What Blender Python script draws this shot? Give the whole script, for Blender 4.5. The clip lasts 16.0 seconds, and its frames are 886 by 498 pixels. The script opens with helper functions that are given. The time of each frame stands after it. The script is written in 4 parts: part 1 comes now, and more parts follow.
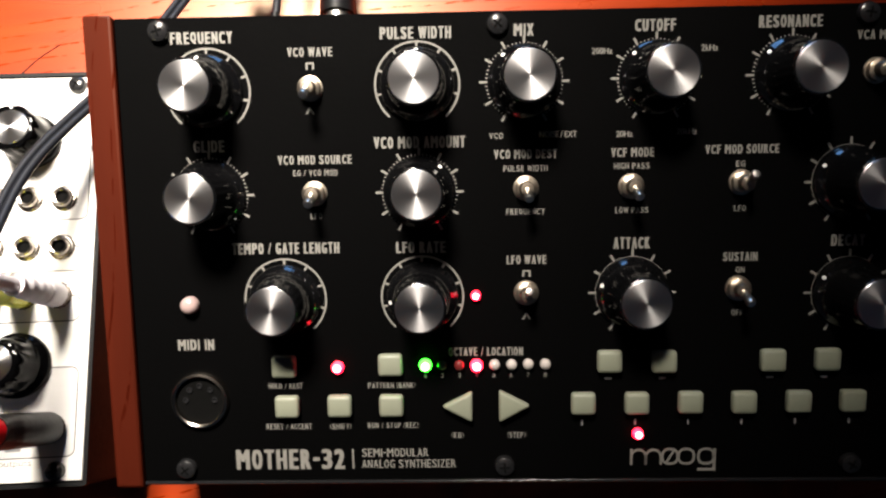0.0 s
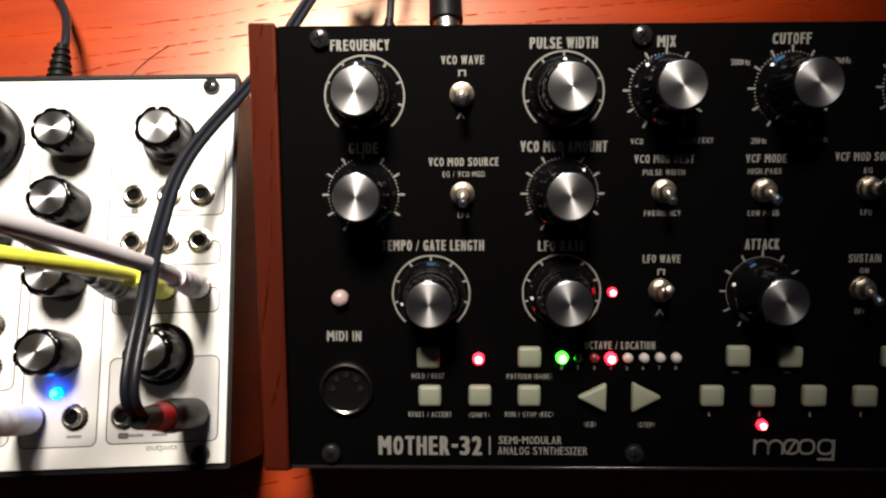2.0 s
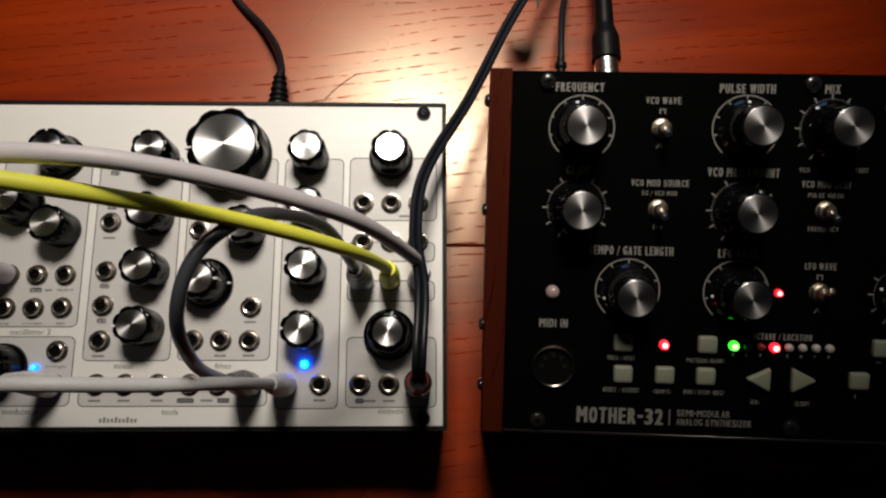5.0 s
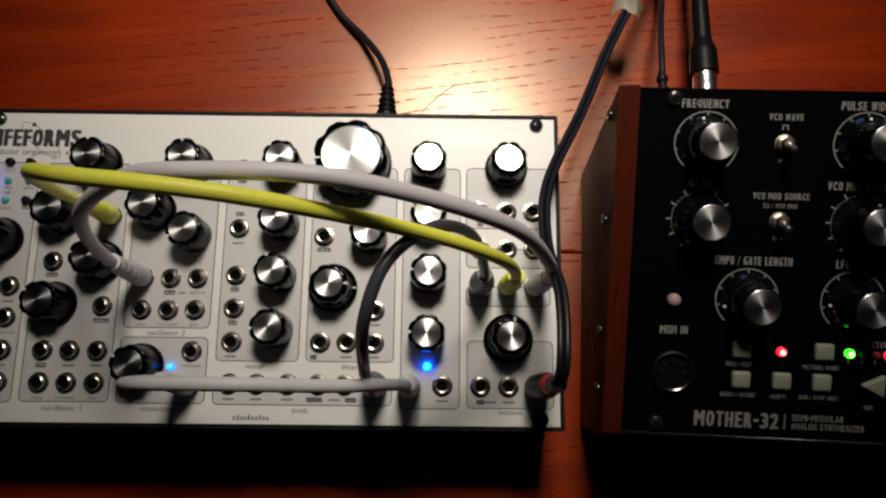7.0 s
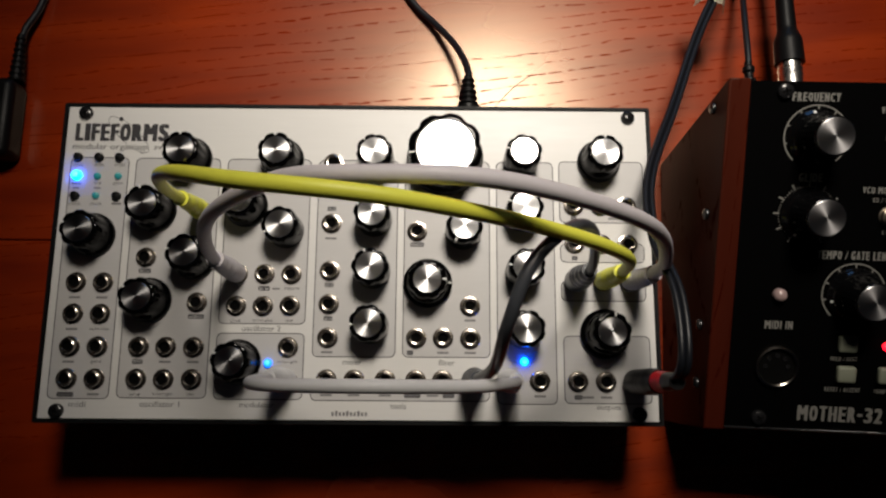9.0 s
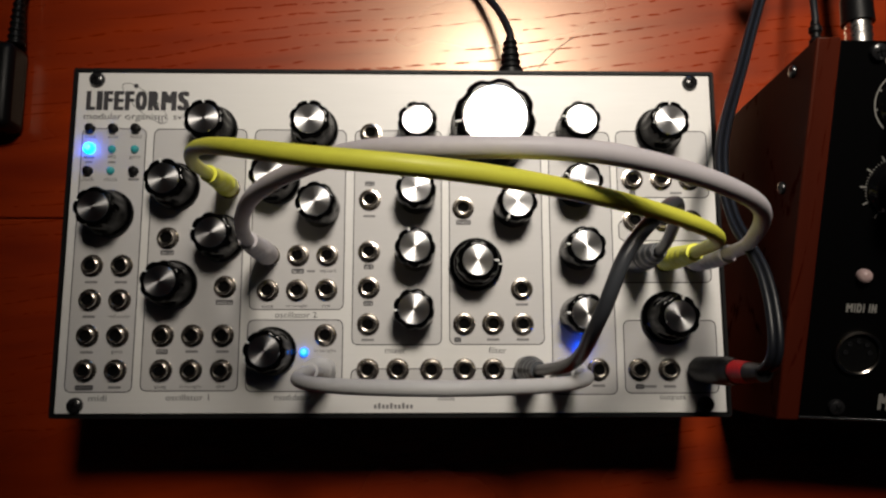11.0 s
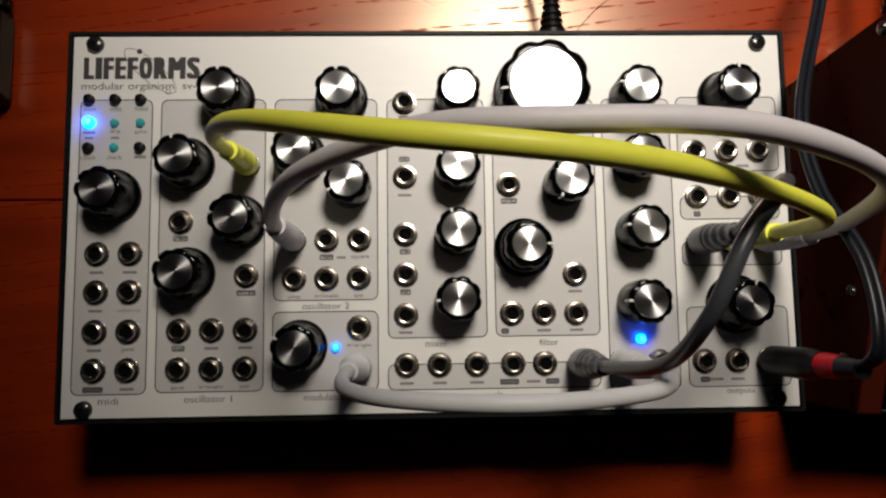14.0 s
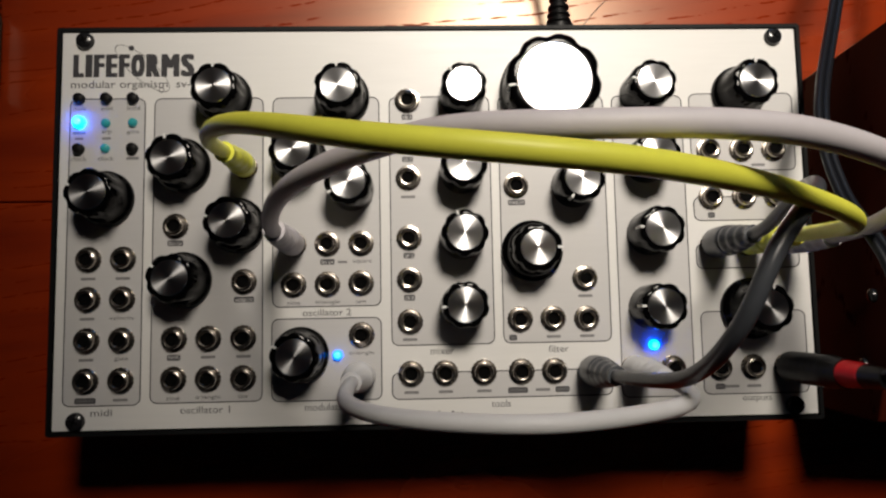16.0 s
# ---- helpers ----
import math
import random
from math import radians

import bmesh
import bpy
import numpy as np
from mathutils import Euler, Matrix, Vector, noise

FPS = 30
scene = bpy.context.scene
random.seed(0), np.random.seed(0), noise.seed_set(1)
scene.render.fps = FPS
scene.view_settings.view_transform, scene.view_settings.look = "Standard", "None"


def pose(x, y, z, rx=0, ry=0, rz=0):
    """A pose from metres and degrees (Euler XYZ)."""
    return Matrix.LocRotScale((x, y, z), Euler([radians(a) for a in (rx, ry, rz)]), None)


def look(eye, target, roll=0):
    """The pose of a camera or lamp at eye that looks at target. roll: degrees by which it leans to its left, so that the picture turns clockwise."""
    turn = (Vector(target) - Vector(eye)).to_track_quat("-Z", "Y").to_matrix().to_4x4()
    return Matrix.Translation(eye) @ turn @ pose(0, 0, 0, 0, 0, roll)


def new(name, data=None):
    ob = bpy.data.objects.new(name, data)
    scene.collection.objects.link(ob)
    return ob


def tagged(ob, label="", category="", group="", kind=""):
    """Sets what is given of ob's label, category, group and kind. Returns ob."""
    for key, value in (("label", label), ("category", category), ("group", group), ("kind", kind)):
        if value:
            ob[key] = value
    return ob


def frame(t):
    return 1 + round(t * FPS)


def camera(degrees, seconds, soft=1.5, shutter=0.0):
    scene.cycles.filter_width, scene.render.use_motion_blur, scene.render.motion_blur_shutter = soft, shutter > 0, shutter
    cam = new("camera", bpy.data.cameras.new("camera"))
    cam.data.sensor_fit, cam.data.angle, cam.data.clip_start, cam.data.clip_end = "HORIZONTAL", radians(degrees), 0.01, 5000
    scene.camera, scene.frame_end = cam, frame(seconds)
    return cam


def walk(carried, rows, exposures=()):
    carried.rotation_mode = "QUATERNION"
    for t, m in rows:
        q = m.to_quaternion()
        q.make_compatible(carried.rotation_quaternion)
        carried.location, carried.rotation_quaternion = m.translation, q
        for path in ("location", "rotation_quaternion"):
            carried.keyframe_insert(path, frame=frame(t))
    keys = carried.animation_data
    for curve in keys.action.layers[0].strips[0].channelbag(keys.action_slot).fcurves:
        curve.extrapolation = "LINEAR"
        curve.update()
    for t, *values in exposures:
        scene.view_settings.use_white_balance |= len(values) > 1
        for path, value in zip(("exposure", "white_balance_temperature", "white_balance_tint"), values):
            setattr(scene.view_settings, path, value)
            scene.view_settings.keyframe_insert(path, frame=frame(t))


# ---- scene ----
cam = camera(63.0, 16.0, soft=2.3)
PATH = [
    (0, (0.34340, 0.01989, 0.28142), (0.4363, 0.4158, -1.6768), 10.86),
    (0.5, (0.33261, 0.02007, 0.28093), (0.4168, 0.4162, -1.6776), 9.92),
    (1, (0.32273, 0.01979, 0.28229), (0.4152, 0.4046, -1.6782), 11.49),
    (1.5, (0.31414, 0.01920, 0.28466), (0.4030, 0.4103, -1.6747), 10.88),
    (2, (0.30271, 0.01943, 0.29053), (0.3967, 0.4085, -1.6690), 11.91),
    (2.5, (0.29254, 0.01858, 0.29733), (0.3817, 0.3977, -1.6644), 11.71),
    (3, (0.28410, 0.01563, 0.30355), (0.3750, 0.4012, -1.6568), 11.81),
    (3.5, (0.27499, 0.01363, 0.31292), (0.3489, 0.4033, -1.6474), 9.80),
    (4, (0.26420, 0.01064, 0.32126), (0.3292, 0.4145, -1.6365), 8.50),
    (4.5, (0.24978, 0.00978, 0.32985), (0.3093, 0.4164, -1.6275), 8.28),
    (5, (0.23766, 0.00915, 0.33444), (0.2815, 0.4221, -1.6220), 6.07),
    (7.5, (0.18431, 0.00968, 0.34729), (0.1945, 0.4215, -1.6098), 2.09),
    (8, (0.17419, 0.00951, 0.34829), (0.1798, 0.4129, -1.6106), 1.33),
    (8.5, (0.16391, 0.01171, 0.34761), (0.1758, 0.3969, -1.6149), 2.19),
    (9, (0.15630, 0.01420, 0.34419), (0.1696, 0.3818, -1.6217), 2.49),
    (9.5, (0.15065, 0.01692, 0.33809), (0.1734, 0.3587, -1.6324), 3.97),
    (10, (0.14379, 0.01883, 0.33214), (0.1748, 0.3383, -1.6419), 5.71),
    (12.5, (0.12817, 0.02590, 0.30771), (0.1702, 0.2628, -1.6778), 9.68),
    (13, (0.12475, 0.02714, 0.30349), (0.1814, 0.2468, -1.6836), 13.98),
    (13.5, (0.12116, 0.02766, 0.29929), (0.1726, 0.2314, -1.6896), 13.49),
    (14, (0.11759, 0.02991, 0.29558), (0.1788, 0.2292, -1.6935), 16.33),
    (14.5, (0.11714, 0.03215, 0.29116), (0.1847, 0.2181, -1.6990), 19.27),
    (15, (0.11794, 0.03371, 0.29032), (0.1798, 0.2109, -1.7009), 18.26),
    (15.5, (0.11633, 0.03575, 0.28869), (0.1748, 0.2009, -1.7036), 18.60),
    (16, (0.11548, 0.03406, 0.28694), (0.1826, 0.2158, -1.7036), 19.26),
]
walk(cam, [(t, look(e, g, r)) for t, e, g, r in PATH],
     exposures=[(0, 2.0), (1, 1.84), (2, 1.22), (2.5, 0.74), (3, 0.64), (3.5, 0.18), (4, -0.06), (4.5, -0.46), (5, -0.4), (7.5, -0.52), (9.5, -0.48), (12.5, -0.33), (16, -0.28)])

# ---- world and light ----
world = bpy.data.worlds.new("world")
scene.world = world
world.use_nodes = True
world.node_tree.nodes["Background"].inputs[0].default_value = (1.0, 0.85, 0.7, 1)
world.node_tree.nodes["Background"].inputs[1].default_value = 0.0008

lamp_data = bpy.data.lights.new("desk_lamp_light", "SPOT")
lamp_data.energy = 32
lamp_data.color = (1.0, 0.905, 0.785)
lamp_data.shadow_soft_size = 0.085
lamp_data.spot_size = radians(52.6)
lamp_data.spot_blend = 1.0
lamp = new("desk_lamp_light", lamp_data)
lamp.matrix_world = look((0.226, 0.385, 0.665), (0.208, 0.18, 0.0))

# evening sky in the window behind the table
dusk_data = bpy.data.lights.new("window_sky_light", "AREA")
dusk_data.shape, dusk_data.size, dusk_data.size_y = "RECTANGLE", 0.38, 0.26
dusk_data.energy = 0.6
dusk_data.color = (0.2, 0.48, 1.0)
dusk = new("window_sky_light", dusk_data)
dusk.matrix_world = look((0.33, 1.03, 0.44), (0.33, 0.0, 0.1))


# ---- materials ----
def shader(name, color, rough=0.5, metal=0.0, grain=0.0, scale=200.0, bump=0.0, coat=0.0, var=None,
           stretch=(1, 1, 1), glow=None, power=0.0, aniso=0.0, spec=0.5, piece=0.0):
    """Principled surface with colour variation at two scales and a fine relief."""
    m = bpy.data.materials.new(name)
    m.use_nodes = True
    nt = m.node_tree
    p = nt.nodes["Principled BSDF"]
    p.inputs["Base Color"].default_value = (*color, 1)
    p.inputs["Roughness"].default_value = rough
    p.inputs["Metallic"].default_value = metal
    p.inputs["Specular IOR Level"].default_value = spec
    p.inputs["Coat Weight"].default_value = coat
    p.inputs["Coat Roughness"].default_value = 0.18
    if glow:
        p.inputs["Emission Color"].default_value = (*glow, 1)
        p.inputs["Emission Strength"].default_value = power
    if aniso:
        tan = nt.nodes.new("ShaderNodeTangent")
        tan.direction_type, tan.axis = "RADIAL", "Z"
        p.inputs["Anisotropic"].default_value = aniso
        p.inputs["Anisotropic Rotation"].default_value = 0.25
        nt.links.new(tan.outputs[0], p.inputs["Tangent"])
    if grain or bump:
        tc = nt.nodes.new("ShaderNodeTexCoord")
        mp = nt.nodes.new("ShaderNodeMapping")
        mp.inputs["Scale"].default_value = stretch
        fine, broad = nt.nodes.new("ShaderNodeTexNoise"), nt.nodes.new("ShaderNodeTexNoise")
        fine.inputs["Scale"].default_value, fine.inputs["Detail"].default_value = scale, 5
        broad.inputs["Scale"].default_value, broad.inputs["Detail"].default_value = scale / 14, 3
        nt.links.new(tc.outputs["Object"], mp.inputs[0])
        for n in (fine, broad):
            nt.links.new(mp.outputs[0], n.inputs["Vector"])
        add = nt.nodes.new("ShaderNodeMath")
        add.operation = "ADD"
        nt.links.new(fine.outputs[0], add.inputs[0])
        nt.links.new(broad.outputs[0], add.inputs[1])
        if grain:
            ramp = nt.nodes.new("ShaderNodeMapRange")
            ramp.inputs["From Min"].default_value, ramp.inputs["From Max"].default_value = 0.6, 1.4
            nt.links.new(add.outputs[0], ramp.inputs["Value"])
            mix = nt.nodes.new("ShaderNodeMix")
            mix.data_type = "RGBA"
            dark = var or tuple(c * (1 - grain) for c in color)
            mix.inputs[6].default_value, mix.inputs[7].default_value = (*dark, 1), (*color, 1)
            nt.links.new(ramp.outputs[0], mix.inputs[0])
            nt.links.new(mix.outputs[2], p.inputs["Base Color"])
            rr = nt.nodes.new("ShaderNodeMapRange")
            rr.inputs["From Min"].default_value, rr.inputs["From Max"].default_value = 0.6, 1.4
            rr.inputs["To Min"].default_value, rr.inputs["To Max"].default_value = rough * 1.15, rough * 0.88
            nt.links.new(add.outputs[0], rr.inputs["Value"])
            nt.links.new(rr.outputs[0], p.inputs["Roughness"])
        if bump:
            b = nt.nodes.new("ShaderNodeBump")
            b.inputs["Strength"].default_value, b.inputs["Distance"].default_value = bump, 0.0004
            nt.links.new(fine.outputs[0], b.inputs["Height"])
            nt.links.new(b.outputs[0], p.inputs["Normal"])
    return m


def table_wood(name, light, dark, rough, along=0, gloss=0.45):
    """Stained wood with long figure, short dark pores and a worn satin varnish; the grain runs along the axis given."""
    m = bpy.data.materials.new(name)
    m.use_nodes = True
    nt = m.node_tree
    p = nt.nodes["Principled BSDF"]
    tc = nt.nodes.new("ShaderNodeTexCoord")

    def noise_at(stretch, scale, detail):
        mp = nt.nodes.new("ShaderNodeMapping")
        mp.vector_type = "TEXTURE"
        mp.inputs["Rotation"].default_value = (0, 0, radians(4))
        stretch = tuple(1 / v for v in stretch)
        mp.inputs["Scale"].default_value = stretch if along == 0 else (stretch[1], stretch[0], stretch[2])
        n = nt.nodes.new("ShaderNodeTexNoise")
        n.inputs["Scale"].default_value, n.inputs["Detail"].default_value = scale, detail
        nt.links.new(tc.outputs["Object"], mp.inputs[0])
        nt.links.new(mp.outputs[0], n.inputs["Vector"])
        return n.outputs[0]

    def remap(sock, a, b, lo, hi):
        r = nt.nodes.new("ShaderNodeMapRange")
        for k, v in zip(("From Min", "From Max", "To Min", "To Max"), (a, b, lo, hi)):
            r.inputs[k].default_value = v
        nt.links.new(sock, r.inputs["Value"])
        return r.outputs[0]

    figure = noise_at((1.0, 9, 9), 9, 6)
    cloud = noise_at((1.0, 2.0, 2.0), 7, 3)
    pores = noise_at((0.8, 2.4, 2.4), 230, 3)
    mix = nt.nodes.new("ShaderNodeMix")
    mix.data_type = "RGBA"
    mix.inputs[6].default_value, mix.inputs[7].default_value = (*dark, 1), (*light, 1)
    add = nt.nodes.new("ShaderNodeMath")
    add.operation = "ADD"
    nt.links.new(figure, add.inputs[0])
    nt.links.new(cloud, add.inputs[1])
    nt.links.new(remap(add.outputs[0], 0.65, 1.3, 0, 1), mix.inputs[0])
    pore = nt.nodes.new("ShaderNodeMix")
    pore.data_type, pore.blend_type = "RGBA", "MULTIPLY"
    sep = nt.nodes.new("ShaderNodeSeparateXYZ")
    nt.links.new(tc.outputs["Object"], sep.inputs[0])

    def calc(op, a, b):
        n = nt.nodes.new("ShaderNodeMath")
        n.operation = op
        for k, v in enumerate((a, b)):
            if isinstance(v, (int, float)):
                n.inputs[k].default_value = v
            else:
                nt.links.new(v, n.inputs[k])
        return n.outputs[0]

    across = calc("SUBTRACT", sep.outputs[1 - along], calc("MULTIPLY", sep.outputs[along], 0.12))
    waves = calc("ADD", calc("MULTIPLY", across, 165), calc("MULTIPLY", noise_at((1.0, 3.0, 3.0), 8, 3), 3.0))
    line = calc("ABSOLUTE", calc("SUBTRACT", calc("FRACT", waves, 0), 0.5), 0)
    dash = nt.nodes.new("ShaderNodeMath")
    dash.operation = "MULTIPLY"
    nt.links.new(calc("MULTIPLY", remap(line, 0.0, 0.075, 1.0, 0), remap(pores, 0.46, 0.56, 0, 1)), dash.inputs[0])
    nt.links.new(remap(noise_at((0.5, 5.0, 5.0), 16, 2), 0.42, 0.54, 0.05, 1), dash.inputs[1])
    nt.links.new(remap(dash.outputs[0], 0, 1, 0, 0.5), pore.inputs[0])
    nt.links.new(mix.outputs[2], pore.inputs[6])
    pore.inputs[7].default_value = (0.12, 0.07, 0.05, 1)
    nt.links.new(pore.outputs[2], p.inputs["Base Color"])
    nt.links.new(remap(cloud, 0.3, 0.7, rough * 1.15, rough * 0.85), p.inputs["Roughness"])
    p.inputs["Coat Roughness"].default_value = 0.27
    p.inputs["Specular Tint"].default_value = (1.0, 0.82, 0.58, 1)
    nt.links.new(remap(dash.outputs[0], 0, 0.35, gloss * 0.3, 0.0), p.inputs["Coat Weight"])
    nt.links.new(remap(dash.outputs[0], 0, 0.35, gloss * 1.4, gloss * 0.05), p.inputs["Specular IOR Level"])
    b = nt.nodes.new("ShaderNodeBump")
    b.inputs["Strength"].default_value, b.inputs["Distance"].default_value = 0.12, 0.0004
    b.invert = True
    nt.links.new(dash.outputs[0], b.inputs["Height"])
    nt.links.new(b.outputs[0], p.inputs["Normal"])
    return m


M_TABLE = table_wood("red_stained_wood", (0.31, 0.029, 0.0009), (0.14, 0.0076, 0.0005), 0.285, 0, 0.62)
M_ENDWOOD = table_wood("mahogany_end", (0.056, 0.0072, 0.0027), (0.032, 0.004, 0.0017), 0.6, 1, 0.06)
M_WALL = shader("plaster", (0.35, 0.30, 0.26), 0.9, grain=0.15, scale=30, bump=0.1)
M_FRAME = shader("painted_window_frame", (0.6, 0.6, 0.58), 0.5, grain=0.1, scale=60, bump=0.05)
M_FLOOR = shader("carpet", (0.08, 0.06, 0.05), 0.95, grain=0.4, scale=120, bump=0.4)
M_WHITE = shader("brushed_white_panel", (0.70, 0.69, 0.67), 0.42, grain=0.05, scale=60, stretch=(1, 14, 1), bump=0.03)
M_ZONE = shader("grey_printed_zone", (0.53, 0.52, 0.515), 0.45, grain=0.05, scale=60, stretch=(1, 14, 1), bump=0.03)
M_INK = shader("dark_grey_ink", (0.03, 0.028, 0.032), 0.6, grain=0.2, scale=900)
M_PALEINK = shader("mid_grey_ink", (0.2, 0.195, 0.2), 0.6, grain=0.2, scale=900)
M_BOXINK = shader("soft_black_ink", (0.075, 0.073, 0.078), 0.6, grain=0.2, scale=900)
M_BLACKCASE = shader("black_painted_metal", (0.005, 0.005, 0.0055), 0.5, grain=0.3, scale=500, bump=0.15, spec=0.15)
M_BLACKPANEL = shader("black_powder_coat", (0.0012, 0.0012, 0.0013), 0.6, grain=0.3, scale=900, bump=0.12, spec=0.02)
M_PRINT = shader("white_silkscreen", (0.18, 0.174, 0.16), 0.6, grain=0.12, scale=1500)
M_BAKELITE = shader("black_glossy_plastic", (0.0014, 0.0014, 0.0016), 0.1, grain=0.3, scale=500, bump=0.02, spec=0.11)
M_KNOBSATIN = shader("black_gloss_knob_plastic", (0.003, 0.003, 0.0034), 0.1, grain=0.3, scale=500, bump=0.02, spec=0.55)
M_SPUN = shader("spun_aluminium", (0.80, 0.80, 0.81), 0.26, 1.0, aniso=0.85)
M_NICKEL = shader("nickel_plate", (0.44, 0.395, 0.35), 0.2, 1.0, grain=0.15, scale=700)
M_BRIGHT = shader("bright_nickel", (0.75, 0.73, 0.70), 0.28, 1.0, grain=0.12, scale=900)
M_SWITCH = shader("worn_bright_nickel", (0.50, 0.43, 0.35), 0.36, 1.0, grain=0.2, scale=700)
M_SPUN_SOFT = shader("soft_spun_aluminium", (0.60, 0.59, 0.60), 0.38, 1.0, aniso=0.75)
M_STEEL = shader("black_oxide_steel", (0.012, 0.012, 0.013), 0.22, 0.0, grain=0.3, scale=800)
M_HOLE = shader("socket_black", (0.003, 0.003, 0.003), 0.8, grain=0.3, scale=500, spec=0.04)
M_POINTER = shader("white_pointer_fill", (0.75, 0.75, 0.73), 0.5, grain=0.1, scale=900)
M_RUBBER = shader("black_rubber", (0.004, 0.004, 0.0045), 0.42, grain=0.3, scale=400, bump=0.15, spec=0.16)
M_KEY = shader("pale_silicone_key", (0.205, 0.218, 0.165), 0.5, grain=0.12, scale=300, bump=0.05)
M_YELLOW = shader("yellow_cable_jacket", (0.92, 0.92, 0.10), 0.45, grain=0.12, scale=250, bump=0.06)
M_GREY = shader("pale_grey_cable_jacket", (0.68, 0.64, 0.665), 0.5, grain=0.12, scale=250, bump=0.06)
M_WHITECAB = shader("white_cable_jacket", (0.76, 0.755, 0.76), 0.5, grain=0.1, scale=250, bump=0.06)
M_DARKGREY = shader("dark_grey_cable_jacket", (0.06, 0.065, 0.075), 0.34, grain=0.2, scale=250, bump=0.08)
M_BLACKCAB = shader("black_cable_jacket", (0.0075, 0.0085, 0.012), 0.4, grain=0.25, scale=250, bump=0.08, spec=0.35)
M_RED = shader("red_plug_ring", (0.68, 0.004, 0.012), 0.45, grain=0.2, scale=400, spec=0.2)
M_LED_OFF = shader("clear_unlit_led", (0.42, 0.38, 0.36), 0.2, grain=0.1, scale=600, coat=0.5)
M_LED_PINK = shader("pink_tinted_lens", (0.40, 0.29, 0.28), 0.07, grain=0.3, scale=900, coat=0.6)
M_LED_GREEN_OFF = shader("green_unlit_led", (0.05, 0.10, 0.04), 0.2, grain=0.1, scale=600, coat=0.5)
M_LED_RED_OFF = shader("red_unlit_led", (0.16, 0.02, 0.02), 0.2, grain=0.1, scale=600, coat=0.5)
M_LED_TEAL = shader("teal_faint_led", (0.03, 0.25, 0.25), 0.12, glow=(0.03, 0.5, 0.55), power=0.14, coat=0.5)
M_BLUE = shader("blue_lit_led", (0.1, 0.3, 0.6), 0.3, glow=(0.0, 0.12, 1.0), power=38)
M_BLUE_DIM = shader("blue_weak_led", (0.1, 0.3, 0.6), 0.3, glow=(0.0, 0.16, 1.0), power=3.5)
M_BLUE_PULSE = shader("blue_pulsing_led", (0.1, 0.3, 0.6), 0.3, glow=(0.0, 0.08, 1.0), power=24)
M_REDLIT = shader("red_lit_led", (0.6, 0.1, 0.1), 0.3, glow=(1.0, 0.004, 0.02), power=4)
M_REDSOFT = shader("red_soft_led", (0.5, 0.05, 0.05), 0.3, glow=(1.0, 0.004, 0.025), power=2.2)
M_GREENLIT = shader("green_lit_led", (0.1, 0.6, 0.1), 0.3, glow=(0.03, 1.0, 0.02), power=4)
M_TAPE = shader("cream_paper_tag", (0.55, 0.5, 0.4), 0.7, grain=0.15, scale=200)

MM = 0.001


# ---- mesh helpers ----
def mesh_of(name, bm, material, smooth=True, angle=35):
    bmesh.ops.recalc_face_normals(bm, faces=bm.faces[:])
    me = bpy.data.meshes.new(name)
    bm.to_mesh(me)
    bm.free()
    me.materials.append(material)
    if smooth:
        me.polygons.foreach_set("use_smooth", [True] * len(me.polygons))
        me.set_sharp_from_angle(angle=radians(angle))
        for f in me.polygons:
            if f.area > 1e-4 and len(f.vertices) == 4:
                f.use_smooth = False
    return me


def put(name, me, parent, m=None, label="", kind=""):
    ob = new(name, me)
    if parent:
        ob.parent = parent
    ob.matrix_basis = m or Matrix()
    return tagged(ob, label=label, kind=kind)


def part(name, bm, material, parent, label="", m=None, smooth=True):
    return put(name, mesh_of(name, bm, material, smooth), parent, m, label)


def thing(name, m, label, category, group=""):
    ob = new(name)
    ob.matrix_basis = m
    ob.empty_display_size = 0.02
    return tagged(ob, label, category, group)


def lathe(profile, seg=32, flute=None):
    """Surface of revolution about z from (r, z) in mm; flute(r, z, angle) may change the radius."""
    bm = bmesh.new()
    rings = []
    for r, z in profile:
        if r <= 1e-6:
            rings.append([bm.verts.new((0, 0, z * MM))])
            continue
        ring = []
        for i in range(seg):
            a = 2 * math.pi * i / seg
            q = flute(r, z, a) if flute else r
            ring.append(bm.verts.new((q * MM * math.cos(a), q * MM * math.sin(a), z * MM)))
        rings.append(ring)
    for a, b in zip(rings, rings[1:]):
        for i in range(seg):
            j = (i + 1) % seg
            if len(a) == 1 and len(b) > 1:
                bm.faces.new((a[0], b[i], b[j]))
            elif len(b) == 1 and len(a) > 1:
                bm.faces.new((a[i], a[j], b[0]))
            elif len(a) > 1:
                bm.faces.new((a[i], a[j], b[j], b[i]))
    return bm


def rbox(x0, x1, y0, y1, z0, z1, bevel=0.0, seg=2):
    """Box in mm with rounded edges."""
    bm = bmesh.new()
    bmesh.ops.create_cube(bm, size=1)
    for v in bm.verts:
        v.co = Vector(((x0 + x1) / 2 + v.co.x * (x1 - x0), (y0 + y1) / 2 + v.co.y * (y1 - y0),
                       (z0 + z1) / 2 + v.co.z * (z1 - z0))) * MM
    if bevel:
        bmesh.ops.bevel(bm, geom=bm.edges[:], offset=bevel * MM, segments=seg, affect="EDGES", profile=0.5)
    return bm


def rrect(w, h, r, n=5):
    """Outline of a rounded rectangle about 0, in mm."""
    pts = []
    for cx, cy, a0 in ((w / 2 - r, h / 2 - r, 0), (-w / 2 + r, h / 2 - r, 90), (-w / 2 + r, -h / 2 + r, 180), (w / 2 - r, -h / 2 + r, 270)):
        for i in range(n + 1):
            a = radians(a0 + 90 * i / n)
            pts.append((cx + r * math.cos(a), cy + r * math.sin(a)))
    return pts


